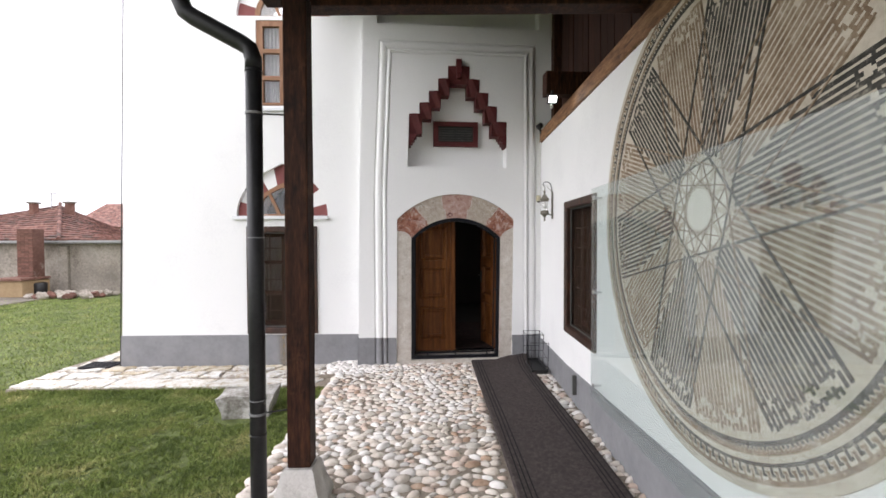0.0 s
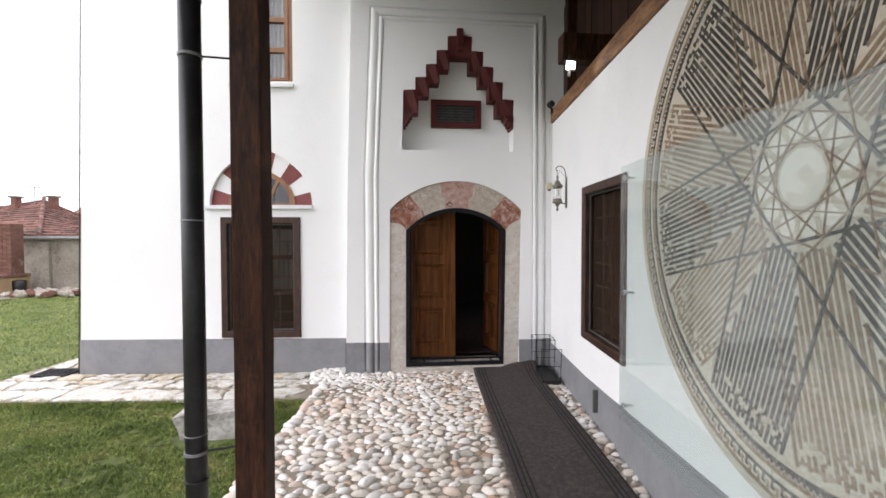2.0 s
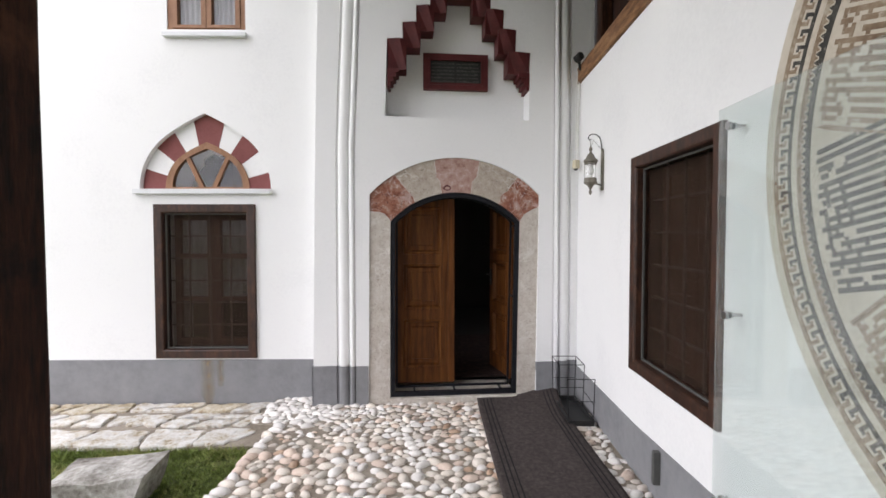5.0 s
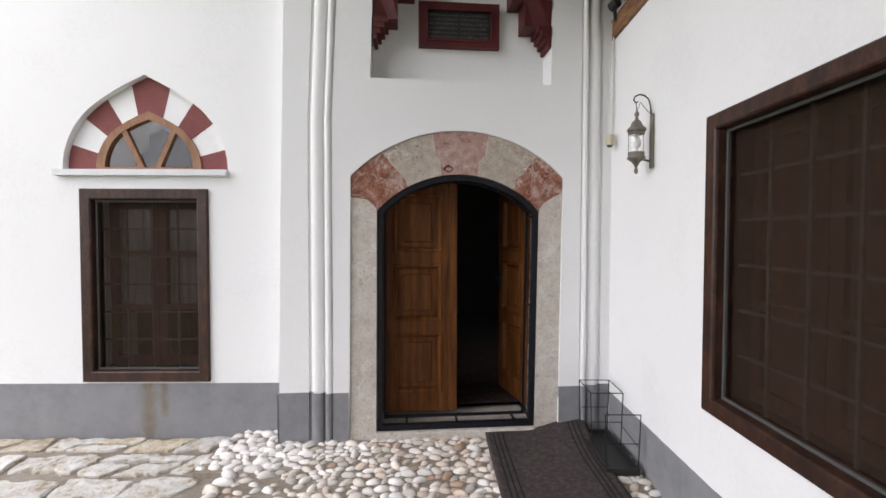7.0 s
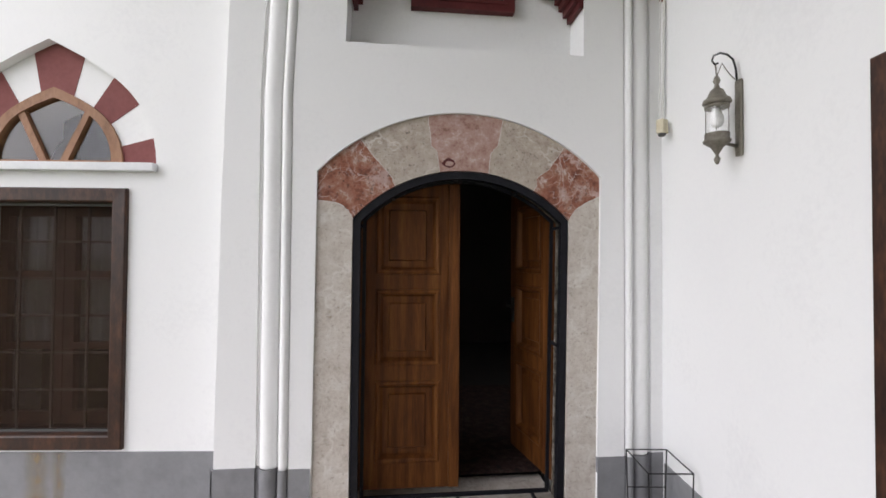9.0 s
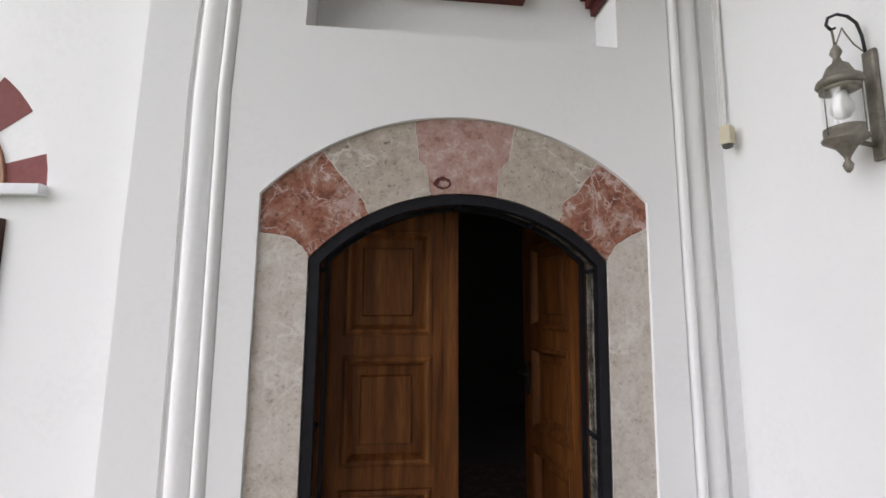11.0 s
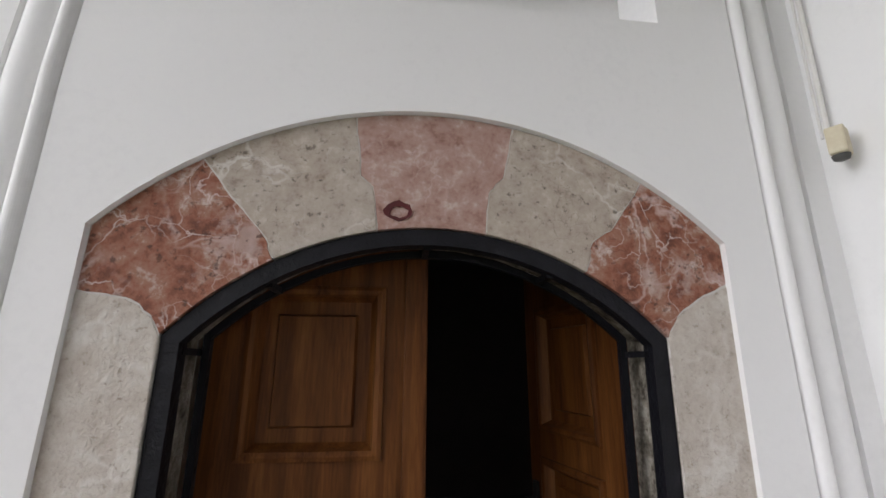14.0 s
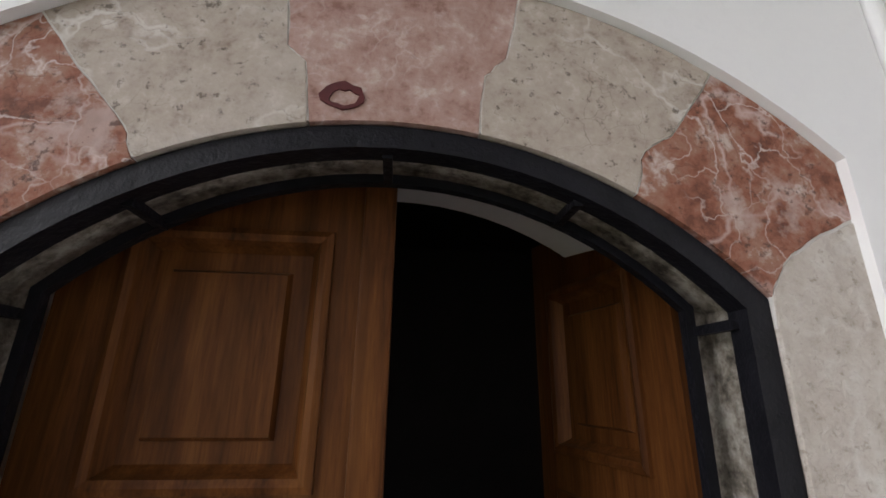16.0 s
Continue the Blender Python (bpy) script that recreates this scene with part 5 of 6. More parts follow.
# ---- glass pane over the medallion ----
screen = empty_thing("glass_screen", SIDE @ Vector((3.8, -0.06, 0.31)), "large clear glass panel on steel stand-offs before the medallion", "glass panel")
g = part("pane", boxes((2.245, 5.30, -0.062, -0.052, 0.292, 2.065), bevel=0.0015), PANE_GREEN, screen, m=SIDE)
g.visible_shadow = False
for u in (2.325, 5.235):
    for z in (0.41, 1.195, 1.98):
        bm = bmesh.new()
        tube(bm, [(u, -0.076, z), (u, -0.064, z)], 0.017, 18)
        tube(bm, [(u, -0.050, z), (u, -0.044, z)], 0.015, 14)
        tube(bm, [(u, -0.044, z), (u, 0.0, z)], 0.007, 12)
        part("stand_off", bm, STEEL, screen, m=SIDE)

# ---- painted medallion ----
MC, MZ, MR = 3.75, 1.79, 1.262
medallion = empty_thing("medallion", SIDE @ Vector((MC, 0, MZ - MR)), "large round medallion with striped wedges and star lines", "wall medallion")
DISC_M = SIDE @ Matrix.Translation((MC, 0, MZ)) @ Matrix.Diagonal((1.018, 1, 1.018, 1))


def face_strip(bm, pts, y0=-0.0135):
    """A thin painted strip lying on the disc: outline in x and z."""
    prism(bm, pts, y0, y0 + 0.0035)


bm = bmesh.new()
prism(bm, [(MR * math.cos(2 * math.pi * k / 96), MR * math.sin(2 * math.pi * k / 96)) for k in range(96)], -0.012, 0.0, bevel=0.003)
part("disc", bm, DISC, medallion, m=DISC_M)


def ring_band(r0, r1, mat, name, y=-0.0135):
    o = [(r1 * math.cos(2 * math.pi * k / 96), r1 * math.sin(2 * math.pi * k / 96)) for k in range(96)]
    i = [(r0 * math.cos(2 * math.pi * k / 96), r0 * math.sin(2 * math.pi * k / 96)) for k in range(96)]
    part(name, holed(o, [i], y, y + 0.0035), mat, medallion, m=DISC_M)


ring_band(1.203, 1.222, PAINT_TAN, "border_ring")
ring_band(1.142, 1.157, PAINT_DARK, "border_ring")
ring_band(1.101, 1.116, PAINT_TAN, "border_ring")
ring_band(1.062, 1.082, PAINT_DARK, "border_ring")


def rim_marks(name, count, mat, label, marks, y):
    """Marks repeated round the rim: rows of inner and outer radius and the share of the step they fill."""
    bm = bmesh.new()
    for k in range(count):
        a, s = 2 * math.pi * k / count, 2 * math.pi / count
        for r0, r1, f0, f1, g0, g1 in marks:
            face_strip(bm, [(r * math.cos(a + f * s), r * math.sin(a + f * s)) for r, f in ((r0, f0), (r0, f1), (r1, g1), (r1, g0))], y)
    tagged(part(name, bm, mat, medallion, label, m=DISC_M), kind="stuff")


# a square wave between the dark and the umber ring, and two rows of small teeth
rim_marks("key_border", 150, PAINT_DARK, "dark key-pattern border", ((1.1575, 1.190, 0.05, 0.30, 0.05, 0.30), (1.180, 1.190, 0.302, 0.48, 0.302, 0.48)), -0.0139)
rim_marks("key_border", 150, PAINT_TAN, "umber key-pattern border", ((1.169, 1.2025, 0.60, 0.86, 0.60, 0.86), (1.168, 1.177, 0.44, 0.598, 0.44, 0.598)), -0.0139)
rim_marks("tooth_border", 260, PAINT_DARK, "dark toothed border", ((1.0825, 1.096, 0.1, 0.72, 0.36, 0.46),), -0.0142)
rim_marks("tooth_border", 260, PAINT_TAN, "umber toothed border", ((1.088, 1.1005, 0.82, 0.92, 0.60, 1.14),), -0.0145)
HALF, STEPS = 0.222, 16
PITCH = 2 * HALF / STEPS
SPLAY = math.tan(radians(15))
COMBS = [(8,), (8, 4), (8, 5, 2), (4,), (6, 2), (), (0, 4, 8), (7, 3), (8, 6), (2,)]


def arm_frame(deg):
    d = Vector((math.cos(radians(deg)), math.sin(radians(deg))))
    return d, Vector((-d.y, d.x))


def arm(bm, deg, width, seed):
    """One arm of a broad band through the middle: parallel stripes, cut where the next arm begins,
    their rim ends bent and tied into squared strokes."""
    rnd = random.Random(seed)
    d, nrm = arm_frame(deg)
    cell = PITCH / 2

    def bar(s0, s1, t0, t1):
        face_strip(bm, [(nrm * s + d * t).to_tuple() for s, t in ((s0, t0), (s0, t1), (s1, t1), (s1, t0))])

    ends, starts, cuts_ = [], [], []
    for i in range(STEPS + 1):
        s = -HALF + PITCH * i
        ends.append(math.sqrt(1.035 ** 2 - s * s) - rnd.choice((0.0, 0.0, 0.008, 0.016)))
        starts.append(max(0.262, abs(s) / SPLAY - 0.004))
        cuts_.append(rnd.choice((None, None, None, (2, 5), (5, 7), (1, 3), (4, 6))) if 0 < i < STEPS else None)
    for i in range(STEPS + 1):
        s, t0, t1 = -HALF + PITCH * i, starts[i], ends[i]
        if i in (0, STEPS):
            t0 = max(t0, 0.80)
        z0 = t1 - 9 * cell
        w = width * rnd.uniform(0.9, 1.08) / 2
        if t1 - t0 < 0.02:
            continue
        if cuts_[i] and z0 > t0:
            bar(s - w, s + w, t0, z0 + cuts_[i][0] * cell)
            bar(s - w, s + w, z0 + cuts_[i][1] * cell, t1)
        else:
            bar(s - w, s + w, t0, t1)
        if i < STEPS:
            base = min(t1, ends[i + 1]) - 9 * cell
            for row in rnd.choice(COMBS):
                t = base + row * cell
                if t > max(t0, starts[i + 1]):
                    bar(s + w + 0.0004, s + PITCH - width * 0.545, t, t + cell * 0.95)


DARK_DIRS, TAN_DIRS = (12.0, 73.5, 132.2), (42.5, 102.7, 162.5)
for k in range(6):
    bm = bmesh.new()
    arm(bm, DARK_DIRS[k % 3] + 180 * (k // 3), 0.0168, 20 + k)
    part("dark_wedge", bm, PAINT_DARK, medallion, "charcoal striped wedge with squared strokes", m=DISC_M)
    bm = bmesh.new()
    arm(bm, TAN_DIRS[k % 3] + 180 * (k // 3), 0.0165, 50 + k)
    part("tan_wedge", bm, PAINT_TAN, medallion, "umber striped wedge with squared strokes", m=DISC_M)


def chord(bm, deg, offset, w, y):
    d, nrm = arm_frame(deg)
    t = math.sqrt(1.03 ** 2 - offset ** 2)
    face_strip(bm, [(nrm * (offset + a * w / 2) + d * b * t).to_tuple() for a, b in ((-1, -1), (-1, 1), (1, 1), (1, -1))], y)


bm = bmesh.new()
face_strip(bm, [(0.235 * math.cos(2 * math.pi * k / 48), 0.235 * math.sin(2 * math.pi * k / 48)) for k in range(48)], -0.0142)
part("centre_ground", bm, DISC, medallion, m=DISC_M)
# pale petals and hexagon in the middle
for k in range(12):
    a = radians(k * 30 + 10)
    bm = bmesh.new()
    pts = []
    for i in range(14):
        f = 2 * math.pi * i / 14
        r, t = 0.180 + 0.043 * math.cos(f), 0.034 * math.sin(f)
        pts.append((r * math.cos(a) - t * math.sin(a), r * math.sin(a) + t * math.cos(a)))
    face_strip(bm, pts, -0.0155)
    part("petal", bm, PAINT_CREAM, medallion, m=DISC_M)
bm = bmesh.new()
face_strip(bm, [(0.105 * math.cos(radians(30 * k + 10)), 0.105 * math.sin(radians(30 * k + 10))) for k in range(12)], -0.016)
part("centre_field", bm, PAINT_CREAM, medallion, "pale cream centre", m=DISC_M)
for i in range(6):
    bm = bmesh.new()
    chord(bm, DARK_DIRS[i // 2], HALF * (1 if i % 2 else -1), 0.0125, -0.0165 - 0.0002 * i)
    part("star_line", bm, PAINT_DARK, medallion, "dark star line", m=DISC_M)
for i in range(12):
    a = radians(30 * i + 24)
    d = 0.118
    nx_, nz_ = math.cos(a), math.sin(a)
    bm = bmesh.new()
    L = 0.205
    w = 0.0030
    face_strip(bm, [(nx_ * (d + w) - nz_ * s, nz_ * (d + w) + nx_ * s) for s in (-L, L)] + [(nx_ * (d - w) - nz_ * s, nz_ * (d - w) + nx_ * s) for s in (L, -L)], -0.0190 - 0.0001 * i)
    part("rosette_line", bm, PAINT_TAN, medallion, m=DISC_M)
for i in range(6):
    bm = bmesh.new()
    chord(bm, TAN_DIRS[i // 2], HALF * (1 if i % 2 else -1), 0.0065, -0.0177 - 0.0002 * i)
    part("star_line", bm, PAINT_TAN, medallion, "umber star line", m=DISC_M)

# ---- runner rug ----
bm = bmesh.new()
nx, ny = 26, 200
L0, L1 = -7.6, -0.055
grid = []
for j in range(ny + 1):
    row = []
    yv = L0 + (L1 - L0) * j / ny
    for i in range(nx + 1):
        xv = -0.962 + 0.735 * i / nx + 0.004 * math.sin(yv * 2.1) + 0.036 * max(0.0, -yv - 0.24)
        z = 0.012 + 0.004 * noise.noise(Vector((xv * 5, yv * 3, 0.3)))
        end = max(0.0, (yv + 0.50) / 0.45)
        side = max(0.0, (i / nx - 0.45) / 0.55)
        z += 0.10 * side * end * end
        row.append(bm.verts.new((xv + 0.03 * end * side, yv + 0.16 * side * end * max(0, i / nx - 0.3), z)))
    grid.append(row)
for j in range(ny):
    for i in range(nx):
        bm.faces.new((grid[j][i], grid[j][i + 1], grid[j + 1][i + 1], grid[j + 1][i]))
got = bmesh.ops.extrude_face_region(bm, geom=bm.faces[:])
bmesh.ops.translate(bm, vec=(0, 0, -0.008), verts=[v for v in got["geom"] if isinstance(v, bmesh.types.BMVert)])
runner = empty_thing("runner_rug", PORCH @ Vector((-0.6, -3, 0)), "long grey-brown runner with black border stripes", "rug")
part("runner", bm, RUG, runner, m=PORCH, smooth=True)
for fx in (0.080, 0.126, 0.172, 0.828, 0.874, 0.920):
    bm = bmesh.new()
    prev = None
    for j in range(ny + 1):
        yv = L0 + (L1 - L0) * j / ny
        pr = []
        for d in (-0.0052, 0.0052):
            f = fx + d / 0.735
            xv = -0.962 + 0.735 * f + 0.004 * math.sin(yv * 2.1) + 0.036 * max(0.0, -yv - 0.24)
            z = 0.012 + 0.004 * noise.noise(Vector((xv * 5, yv * 3, 0.3)))
            end = max(0.0, (yv + 0.50) / 0.45)
            side = max(0.0, (f - 0.45) / 0.55)
            z += 0.10 * side * end * end + 0.0025
            pr.append(bm.verts.new((xv + 0.03 * end * side, yv + 0.16 * side * end * max(0, f - 0.3), z)))
        if prev:
            bm.faces.new((prev[0], prev[1], pr[1], pr[0]))
        prev = pr
    part("border_stripe", bm, RUG_STRIPE, runner, "black woven stripe", m=PORCH)

# ---- wire rack in the corner ----
rack = empty_thing("umbrella_rack", PORCH @ Vector((-0.16, -0.35, 0)), "dark wire umbrella rack with a black drip tray", "umbrella rack")
RX0, RX1, RY0, RY1 = -0.258, -0.050, -0.66, -0.10


def rack_wire(name, pts, r=0.0042):
    part(name, tube(bmesh.new(), pts, r, 6), WIRE, rack, m=PORCH)


bm = bmesh.new()
box(bm, RX0, RX1, RY0, RY1, -0.01, 0.012, bevel=0.004)
for r in ((RX0, RX1, RY0, RY0 + 0.014, 0.0122, 0.036), (RX0, RX1, RY1 - 0.014, RY1, 0.0122, 0.036), (RX0, RX0 + 0.014, RY0 + 0.0145, RY1 - 0.0145, 0.0122, 0.036), (RX1 - 0.014, RX1, RY0 + 0.0145, RY1 - 0.0145, 0.0122, 0.036)):
    box(bm, *r)
part("drip_tray", bm, BLACK_PLASTIC, rack, "black drip tray", m=PORCH)
YM = -0.36
for y, zt in ((RY0 + 0.02, 0.365), (YM, 0.40), (RY1, 0.405)):
    for x, out in ((RX0, -0.012), (RX1, 0.012)):
        rack_wire("upright", [(x - out * 0.5, y, 0.01), (x + out * 0.5, y, zt)], 0.0036)
    rack_wire("rail", [(RX0 - 0.006, y, zt), (RX1 + 0.006, y, zt)], 0.0036)
    rack_wire("rail", [(RX0, y, zt * 0.5), (RX1, y, zt * 0.5)], 0.003)
for x in (RX0 - 0.006, RX1 + 0.006):
    rack_wire("rail", [(x, YM, 0.40), (x, RY1, 0.405)], 0.0036)
rack_wire("rail", [(RX1 + 0.003, RY0 + 0.02, 0.15), (RX1 + 0.003, YM, 0.17)], 0.003)

# ---- small metal peg by the side wall ----
bm = bmesh.new()
box(bm, -0.0, 0.03, -0.04, -0.0, 0.09, 0.285, bevel=0.006)
solid("wall_peg", bm, GASKET, "small grey metal cover on the plinth", "cover", m=SIDE @ pose(1.64, -0.009, 0))

# ---- stone block on the lawn ----
bm = bmesh.new()
bmesh.ops.create_cube(bm, size=1.0)
bmesh.ops.subdivide_edges(bm, edges=bm.edges, cuts=7, use_grid_fill=True)
for v in bm.verts:
    z = v.co.z + 0.5
    v.co = Vector((v.co.x * (0.44 + 0.10 * z), v.co.y * (0.30 + 0.06 * z), z * 0.25 + 0.02 * v.co.x))
    v.co += Vector((noise.noise(v.co * 5), noise.noise(v.co * 5 + Vector((3, 1, 7))), noise.noise(v.co * 4 + Vector((1, 8, 2))))) * 0.03
solid("stone_block", bm, ROCK, "rough-hewn white stone block lying on the lawn", "stone block", m=pose(-2.10, 4.52, LAWN_Z - 0.04, 0, 0, 3))

# ---- far outbuilding ----
OB = pose(-12.03, 15.75, LAWN_Z, 0, 0, -5.5)
ob_x = lambda px, y=0.0: (px - 784) * (14.8 + y) / 776 + 12.93
barn = empty_thing("outbuilding", OB @ Vector((0, 1, 0)), "low stained outbuilding with a weathered red tile roof", "outbuilding")
part("wall", boxes((-6.0, 8.0, 0.0, 0.25, -0.1, 1.66)), RENDER_OLD, barn, "stained cement render wall", m=OB)
part("wall", boxes((-6.0, 8.0, 5.0, 5.2, -0.1, 1.66)), RENDER_OLD, barn, m=OB)
part("buttress", boxes((0.13, 0.45, -0.12, 0.0, -0.1, 1.55), bevel=0.02), RENDER_OLD, barn, m=OB)
part("gutter", tube(bmesh.new(), [(-6.0, -0.25, 1.70), (8.0, -0.25, 1.70)], 0.06, 8), ANTENNA, barn, m=OB)
H0, H1 = Vector((0.336, -0.3, 1.76)), Vector((-2.2, 2.7, 3.14))
faces = ((Vector((-9.0, -0.3, 1.76)), Vector((-8.0, 2.7, 2.25)), H0, H1), (H0, H1, Vector((3.4, -0.3, 1.76)), Vector((1.0, 2.7, 1.80))))
rows_n = 15
for p0, p1, q0, q1 in faces:
    for r in range(rows_n):
        f0, f1 = r / rows_n, (r + 1) / rows_n + 0.02
        bm = bmesh.new()
        lift = Vector((0, 0, 0.055))
        prev = None
        for k in range(41):
            s = k / 40
            wob = Vector((0, 0, 0.012 * noise.noise(Vector((k * 0.9, r * 1.7, p0.x)))))
            a, b = (p0 + (p1 - p0) * f0).lerp(q0 + (q1 - q0) * f0, s), (p0 + (p1 - p0) * f1).lerp(q0 + (q1 - q0) * f1, s)
            cur = [bm.verts.new(v) for v in (a, a + lift + wob, b + wob)]
            if prev:
                bm.faces.new((prev[0], cur[0], cur[1], prev[1]))
                bm.faces.new((prev[1], cur[1], cur[2], prev[2]))
            prev = cur
        part("tile_course", bm, TILE, barn, m=OB)
for k in range(12):
    f = k / 12
    a, b = H0.lerp(H1, f), H0.lerp(H1, f + 0.08)
    part("ridge_tile", tube(bmesh.new(), [a + Vector((0, 0, 0.06)), b + Vector((0, 0, 0.09))], 0.06, 8), TILE, barn, m=OB)
for px0, px1, zt in ((58, 66, 3.16), (121, 130, 3.17)):
    stack = part("chimney", boxes((ob_x(px0, 2.0), ob_x(px1, 2.0), 2.0, 2.24, 1.9, zt)), BRICK, barn, "old brick chimney", m=OB)
    part("chimney_cap", boxes((ob_x(px0, 2.0) - 0.05, ob_x(px1, 2.0) + 0.05, 1.95, 2.29, zt + 0.001, zt + 0.06)), CONCRETE, stack, m=OB)
bm = tube(bmesh.new(), [(ob_x(98, 2.4), 2.4, 2.6), (ob_x(98, 2.4), 2.4, 3.62)], 0.015, 6)
tube(bm, [(ob_x(90, 2.4), 2.4, 3.62), (ob_x(108, 2.4), 2.4, 3.57)], 0.015, 6)
for k in range(4):
    tube(bm, [(ob_x(93 + 4 * k, 2.4), 2.2, 3.60 - 0.012 * k), (ob_x(93 + 4 * k, 2.4), 2.6, 3.60 - 0.012 * k)], 0.01, 5)
part("aerial", bm, ANTENNA, barn, "thin television aerial", m=OB)
# outdoor brick stove in front of it
stove = empty_thing("brick_stove", OB @ Vector((ob_x(55, -0.95), -0.9, 0)), "outdoor brick stove with a tall red chimney", "outdoor stove")
part("flue", boxes((ob_x(37, -0.95), ob_x(65, -0.95), -0.95, -0.55, 0.35, 2.12), bevel=0.02), BRICK, stove, "worn red brick flue", m=OB)
part("hearth", boxes((ob_x(20, -0.95), ob_x(66, -0.95), -1.35, -0.4, 0.0, 0.52), bevel=0.03), YELLOW, stove, "faded ochre hearth", m=OB)
part("hearth_top", boxes((ob_x(14, -0.95), ob_x(68, -0.95), -1.42, -0.4, 0.521, 0.60), bevel=0.01), BRICK, stove, m=OB)
rnd = random.Random(8)
bk = finish("brick", boxes((-0.10, 0.10, -0.012, 0.012, 0, 0.058), bevel=0.004), BRICK)
fx, fw = ob_x(37, -0.95), (ob_x(65, -0.95) - ob_x(37, -0.95)) / 2
for j in range(24):
    for u, w in (((0.5, 1), (1.5, 1)) if j % 2 else ((0.25, 0.5), (1.0, 1), (1.75, 0.5))):
        o = new("brick", bk)
        o.parent = stove
        o.matrix_world = Matrix.Translation(-stove.location) @ OB @ pose(fx + fw * u, -0.952 + rnd.uniform(-.006, .004), 0.60 + j * 0.0635) @ Matrix.Diagonal((fw * w * 4.7, 1, 1, 1))
bm = boxes((ob_x(-14, -1.3), ob_x(14, -1.3), -1.3, -0.6, 0.0, 0.47), bevel=0.02)
solid("metal_cabinet", bm, GASKET, "old grey metal cabinet in the yard", "cabinet", m=OB)
bm = lathe(bmesh.new(), [(0.13, 0.0), (0.17, 0.05), (0.19, 0.38), (0.15, 0.42)], ob_x(68, -0.95), -0.8, 14)
solid("bin", bm, BLACK_PLASTIC, "dark plastic bin in the yard", "bin", m=OB, smooth=True)
bm = boxes((-9.0, 1.0, -3.6, -0.01, -0.08, 0.02), bevel=0.02)
solid("pavement_yard", bm, CONCRETE, "damp concrete yard", "pavement", m=OB, kind="structure")
rnd = random.Random(21)
for k in range(34):
    x, y = rnd.uniform(0.5, 2.6), rnd.uniform(-1.7, -0.5)
    s = rnd.uniform(0.06, 0.17)
    bm = bmesh.new()
    bmesh.ops.create_icosphere(bm, subdivisions=2, radius=1.0)
    off = Vector((k * 3.1, 0, 0))
    for v in bm.verts:
        v.co = Vector((v.co.x * s, v.co.y * s * 0.8, v.co.z * s * 0.7 + s * 0.5)) * (1 + 0.35 * noise.noise(v.co * 1.7 + off))
    red = rnd.random() < 0.3
    solid("rubble_stone", bm, BRICK if red else RENDER_OLD, "broken red brick lump" if red else "pale rubble stone by the outbuilding", "stone", m=OB @ pose(x, y, 0.0), group="rubble heap")
# neighbour's roof behind
NB = pose(-19.0, 26.0, 0, 0, 0, -5.5)
nb = empty_thing("neighbour_house", NB @ Vector((4, 3, 0)), "distant white house with a red tile roof", "house")
part("wall", boxes((0.4, 8.6, 0.3, 5.7, 0, 2.44)), PLASTER, nb, m=NB)
bm = bmesh.new()
prism(bm, [(0.0, 2.40), (3.0, 3.90), (6.0, 2.40), (5.9, 2.28), (3.0, 3.74), (0.1, 2.28)], -9.0, 0.0)
part("roof", bm, TILE, nb, m=NB @ pose(0, 0, 0, 0, 0, 90))

# ---- drain grate beside the house ----
grate = empty_thing("drain_grate", (-4.60, 6.2, PATH_Z), "black iron drain grate set in the stone path", "drain grate")
GM = pose(-4.60, 6.21, PATH_Z + 0.014, 0, 0, -4)
part("grate_frame", holed([(-0.2, -0.14), (-0.2, 0.14), (0.2, 0.14), (0.2, -0.14)], [[(-0.18, -0.12), (-0.18, 0.12), (0.18, 0.12), (0.18, -0.12)]], -0.012, 0.012), IRON, grate, m=GM @ pose(0, 0, 0.0, -90))
for k in range(9):
    part("bar", boxes((-0.17 + 0.0385 * k, -0.155 + 0.0385 * k, -0.125, 0.125, -0.004, 0.010)), IRON, grate, m=GM)

# ---- flagstone path along the house ----
PATH_M = HOUSE @ pose(0, 0, PATH_Z)
bm = bmesh.new()
prism(bm, [(HL - 0.75, -0.02), (HL - 0.55, 1.4), (HL - 0.008, 1.4), (HL - 0.008, -0.008), (0.40, -0.008), (0.42, -0.50), (0.36, -0.855), (-1.0, -0.875), (HL - 0.70, -0.88)], -0.10, -0.012)
for v in bm.verts:
    v.co = Vector((v.co.x, v.co.z, v.co.y))
flag_bed = solid("path", bm, BEDDING, "mortared path of pale irregular flagstones", "path", m=PATH_M, kind="structure")


